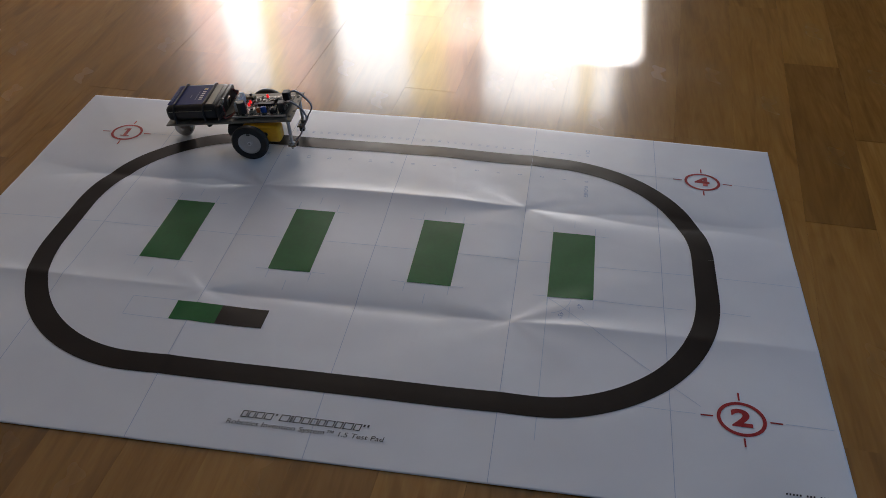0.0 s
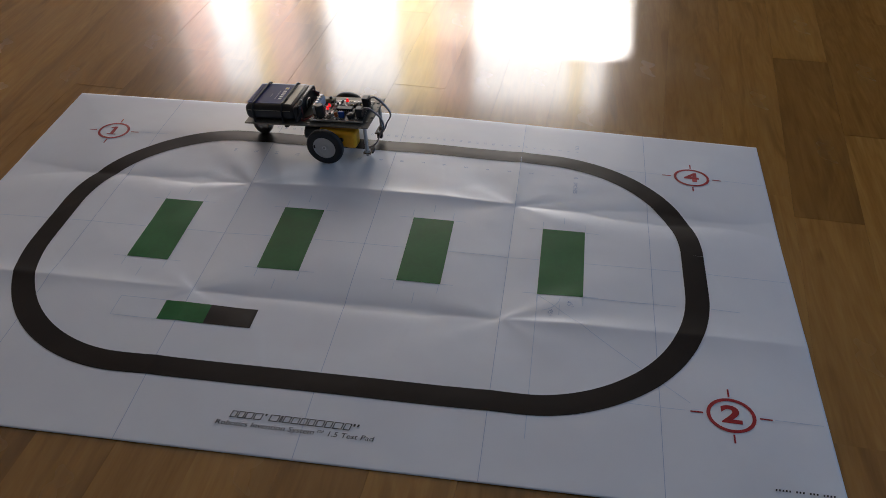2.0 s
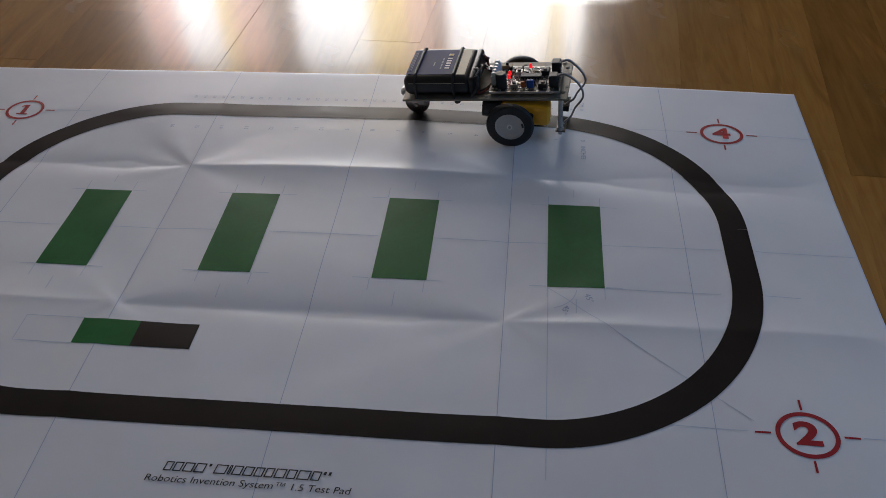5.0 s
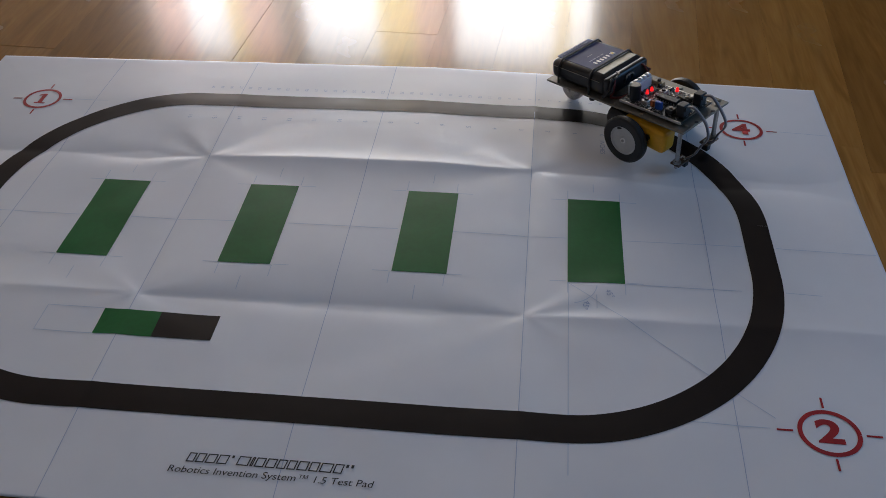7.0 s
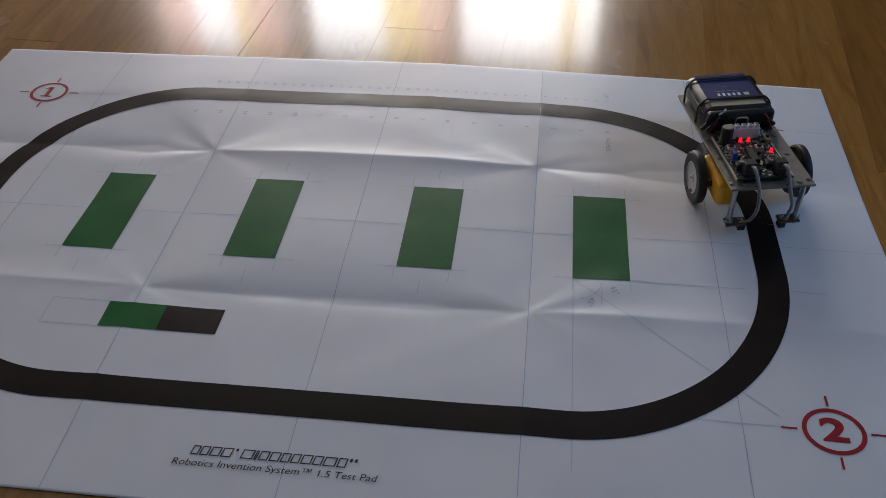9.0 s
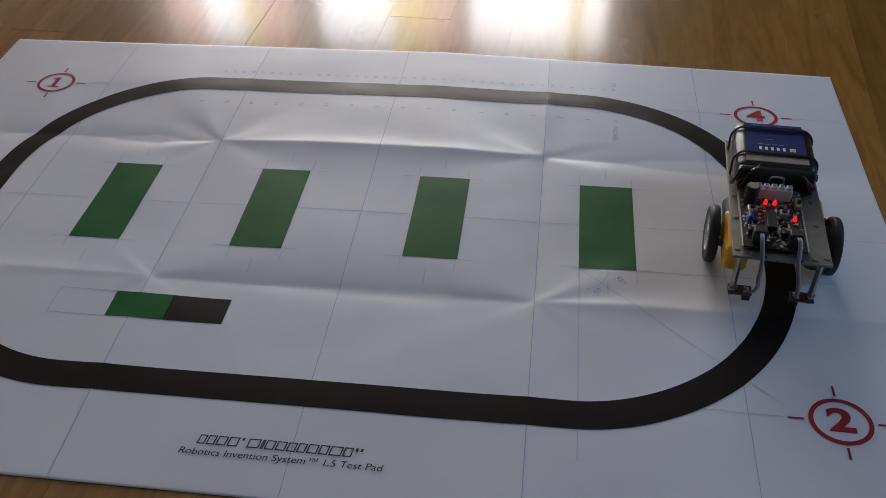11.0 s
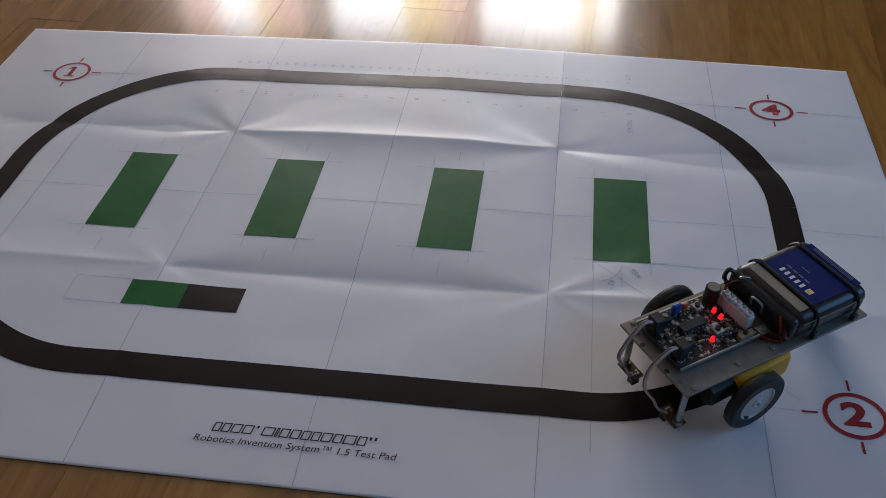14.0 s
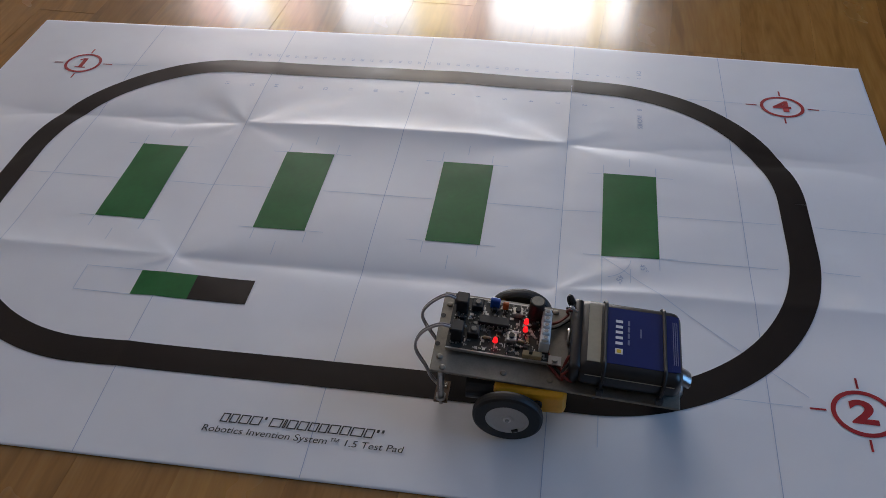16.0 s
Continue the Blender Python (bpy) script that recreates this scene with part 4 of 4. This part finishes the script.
def motions():
    rows = [
        (0.0, 0.0553, 0.2341, 2.8),
        (0.5, 0.0895, 0.2344, -2.6),
        (1.0, 0.1235, 0.2341, -6.7),
        (1.5, 0.1426, 0.2363, -8.9),
        (2.0, 0.1670, 0.2337, -6.0),
        (2.5, 0.2057, 0.2321, -5.4),
        (3.0, 0.2423, 0.2315, -4.6),
        (3.5, 0.2699, 0.2310, -2.8),
        (4.0, 0.3114, 0.2290, -4.4),
        (4.2, 0.3280, 0.2295, -4.1),
        (6.5, 0.4746, 0.2101, -27.3),
        (7.0, 0.4977, 0.1920, -41.0),
        (7.5, 0.5204, 0.1825, -47.4),
        (8.0, 0.5404, 0.1551, -57.8),
        (8.5, 0.5548, 0.1369, -68.9),
        (9.0, 0.5628, 0.1128, -79.9),
        (11.5, 0.5624, -0.0043, -98.0),
        (12.0, 0.5570, -0.0293, -104.0),
        (12.5, 0.5508, -0.0528, -113.0),
        (13.0, 0.5378, -0.0728, -124.5),
        (13.5, 0.5215, -0.0892, -136.4),
        (14.0, 0.4970, -0.1035, -143.8),
        (14.5, 0.4695, -0.1165, -153.6),
        (15.0, 0.4345, -0.1215, -165.1),
        (15.5, 0.4049, -0.1269, -173.8),
        (16.0, 0.3657, -0.1292, -180.4),
    ]
    walk(robot, [(t, pose(x, y, 0.0028, 0, 0, a)) for t, x, y, a in rows])
    # the wheels roll as far as each of them travels
    for w, side in zip(wheels, (1, -1)):
        keys, turn, last = [], 0.0, None
        for t, x, y, a in rows:
            p = Vector((x - math.sin(radians(a)) * side * WHEEL_Y, y + math.cos(radians(a)) * side * WHEEL_Y))
            h = Vector((math.cos(radians(a)), math.sin(radians(a))))
            if last is not None:
                n = max(1, math.ceil(abs((p - last[0]).dot(h)) / WHEEL_R / radians(60)))
                step = (p - last[0]).dot(h) / WHEEL_R / n
                for i in range(1, n + 1):
                    turn += step
                    keys.append((last[1] + (t - last[1]) * i / n, math.degrees(turn)))
            else:
                keys.append((t, 0.0))
            last = (p, t)
        walk(w, [(t, pose(0, side * WHEEL_Y, WHEEL_R, 0, a, 0)) for t, a in keys])


motions()
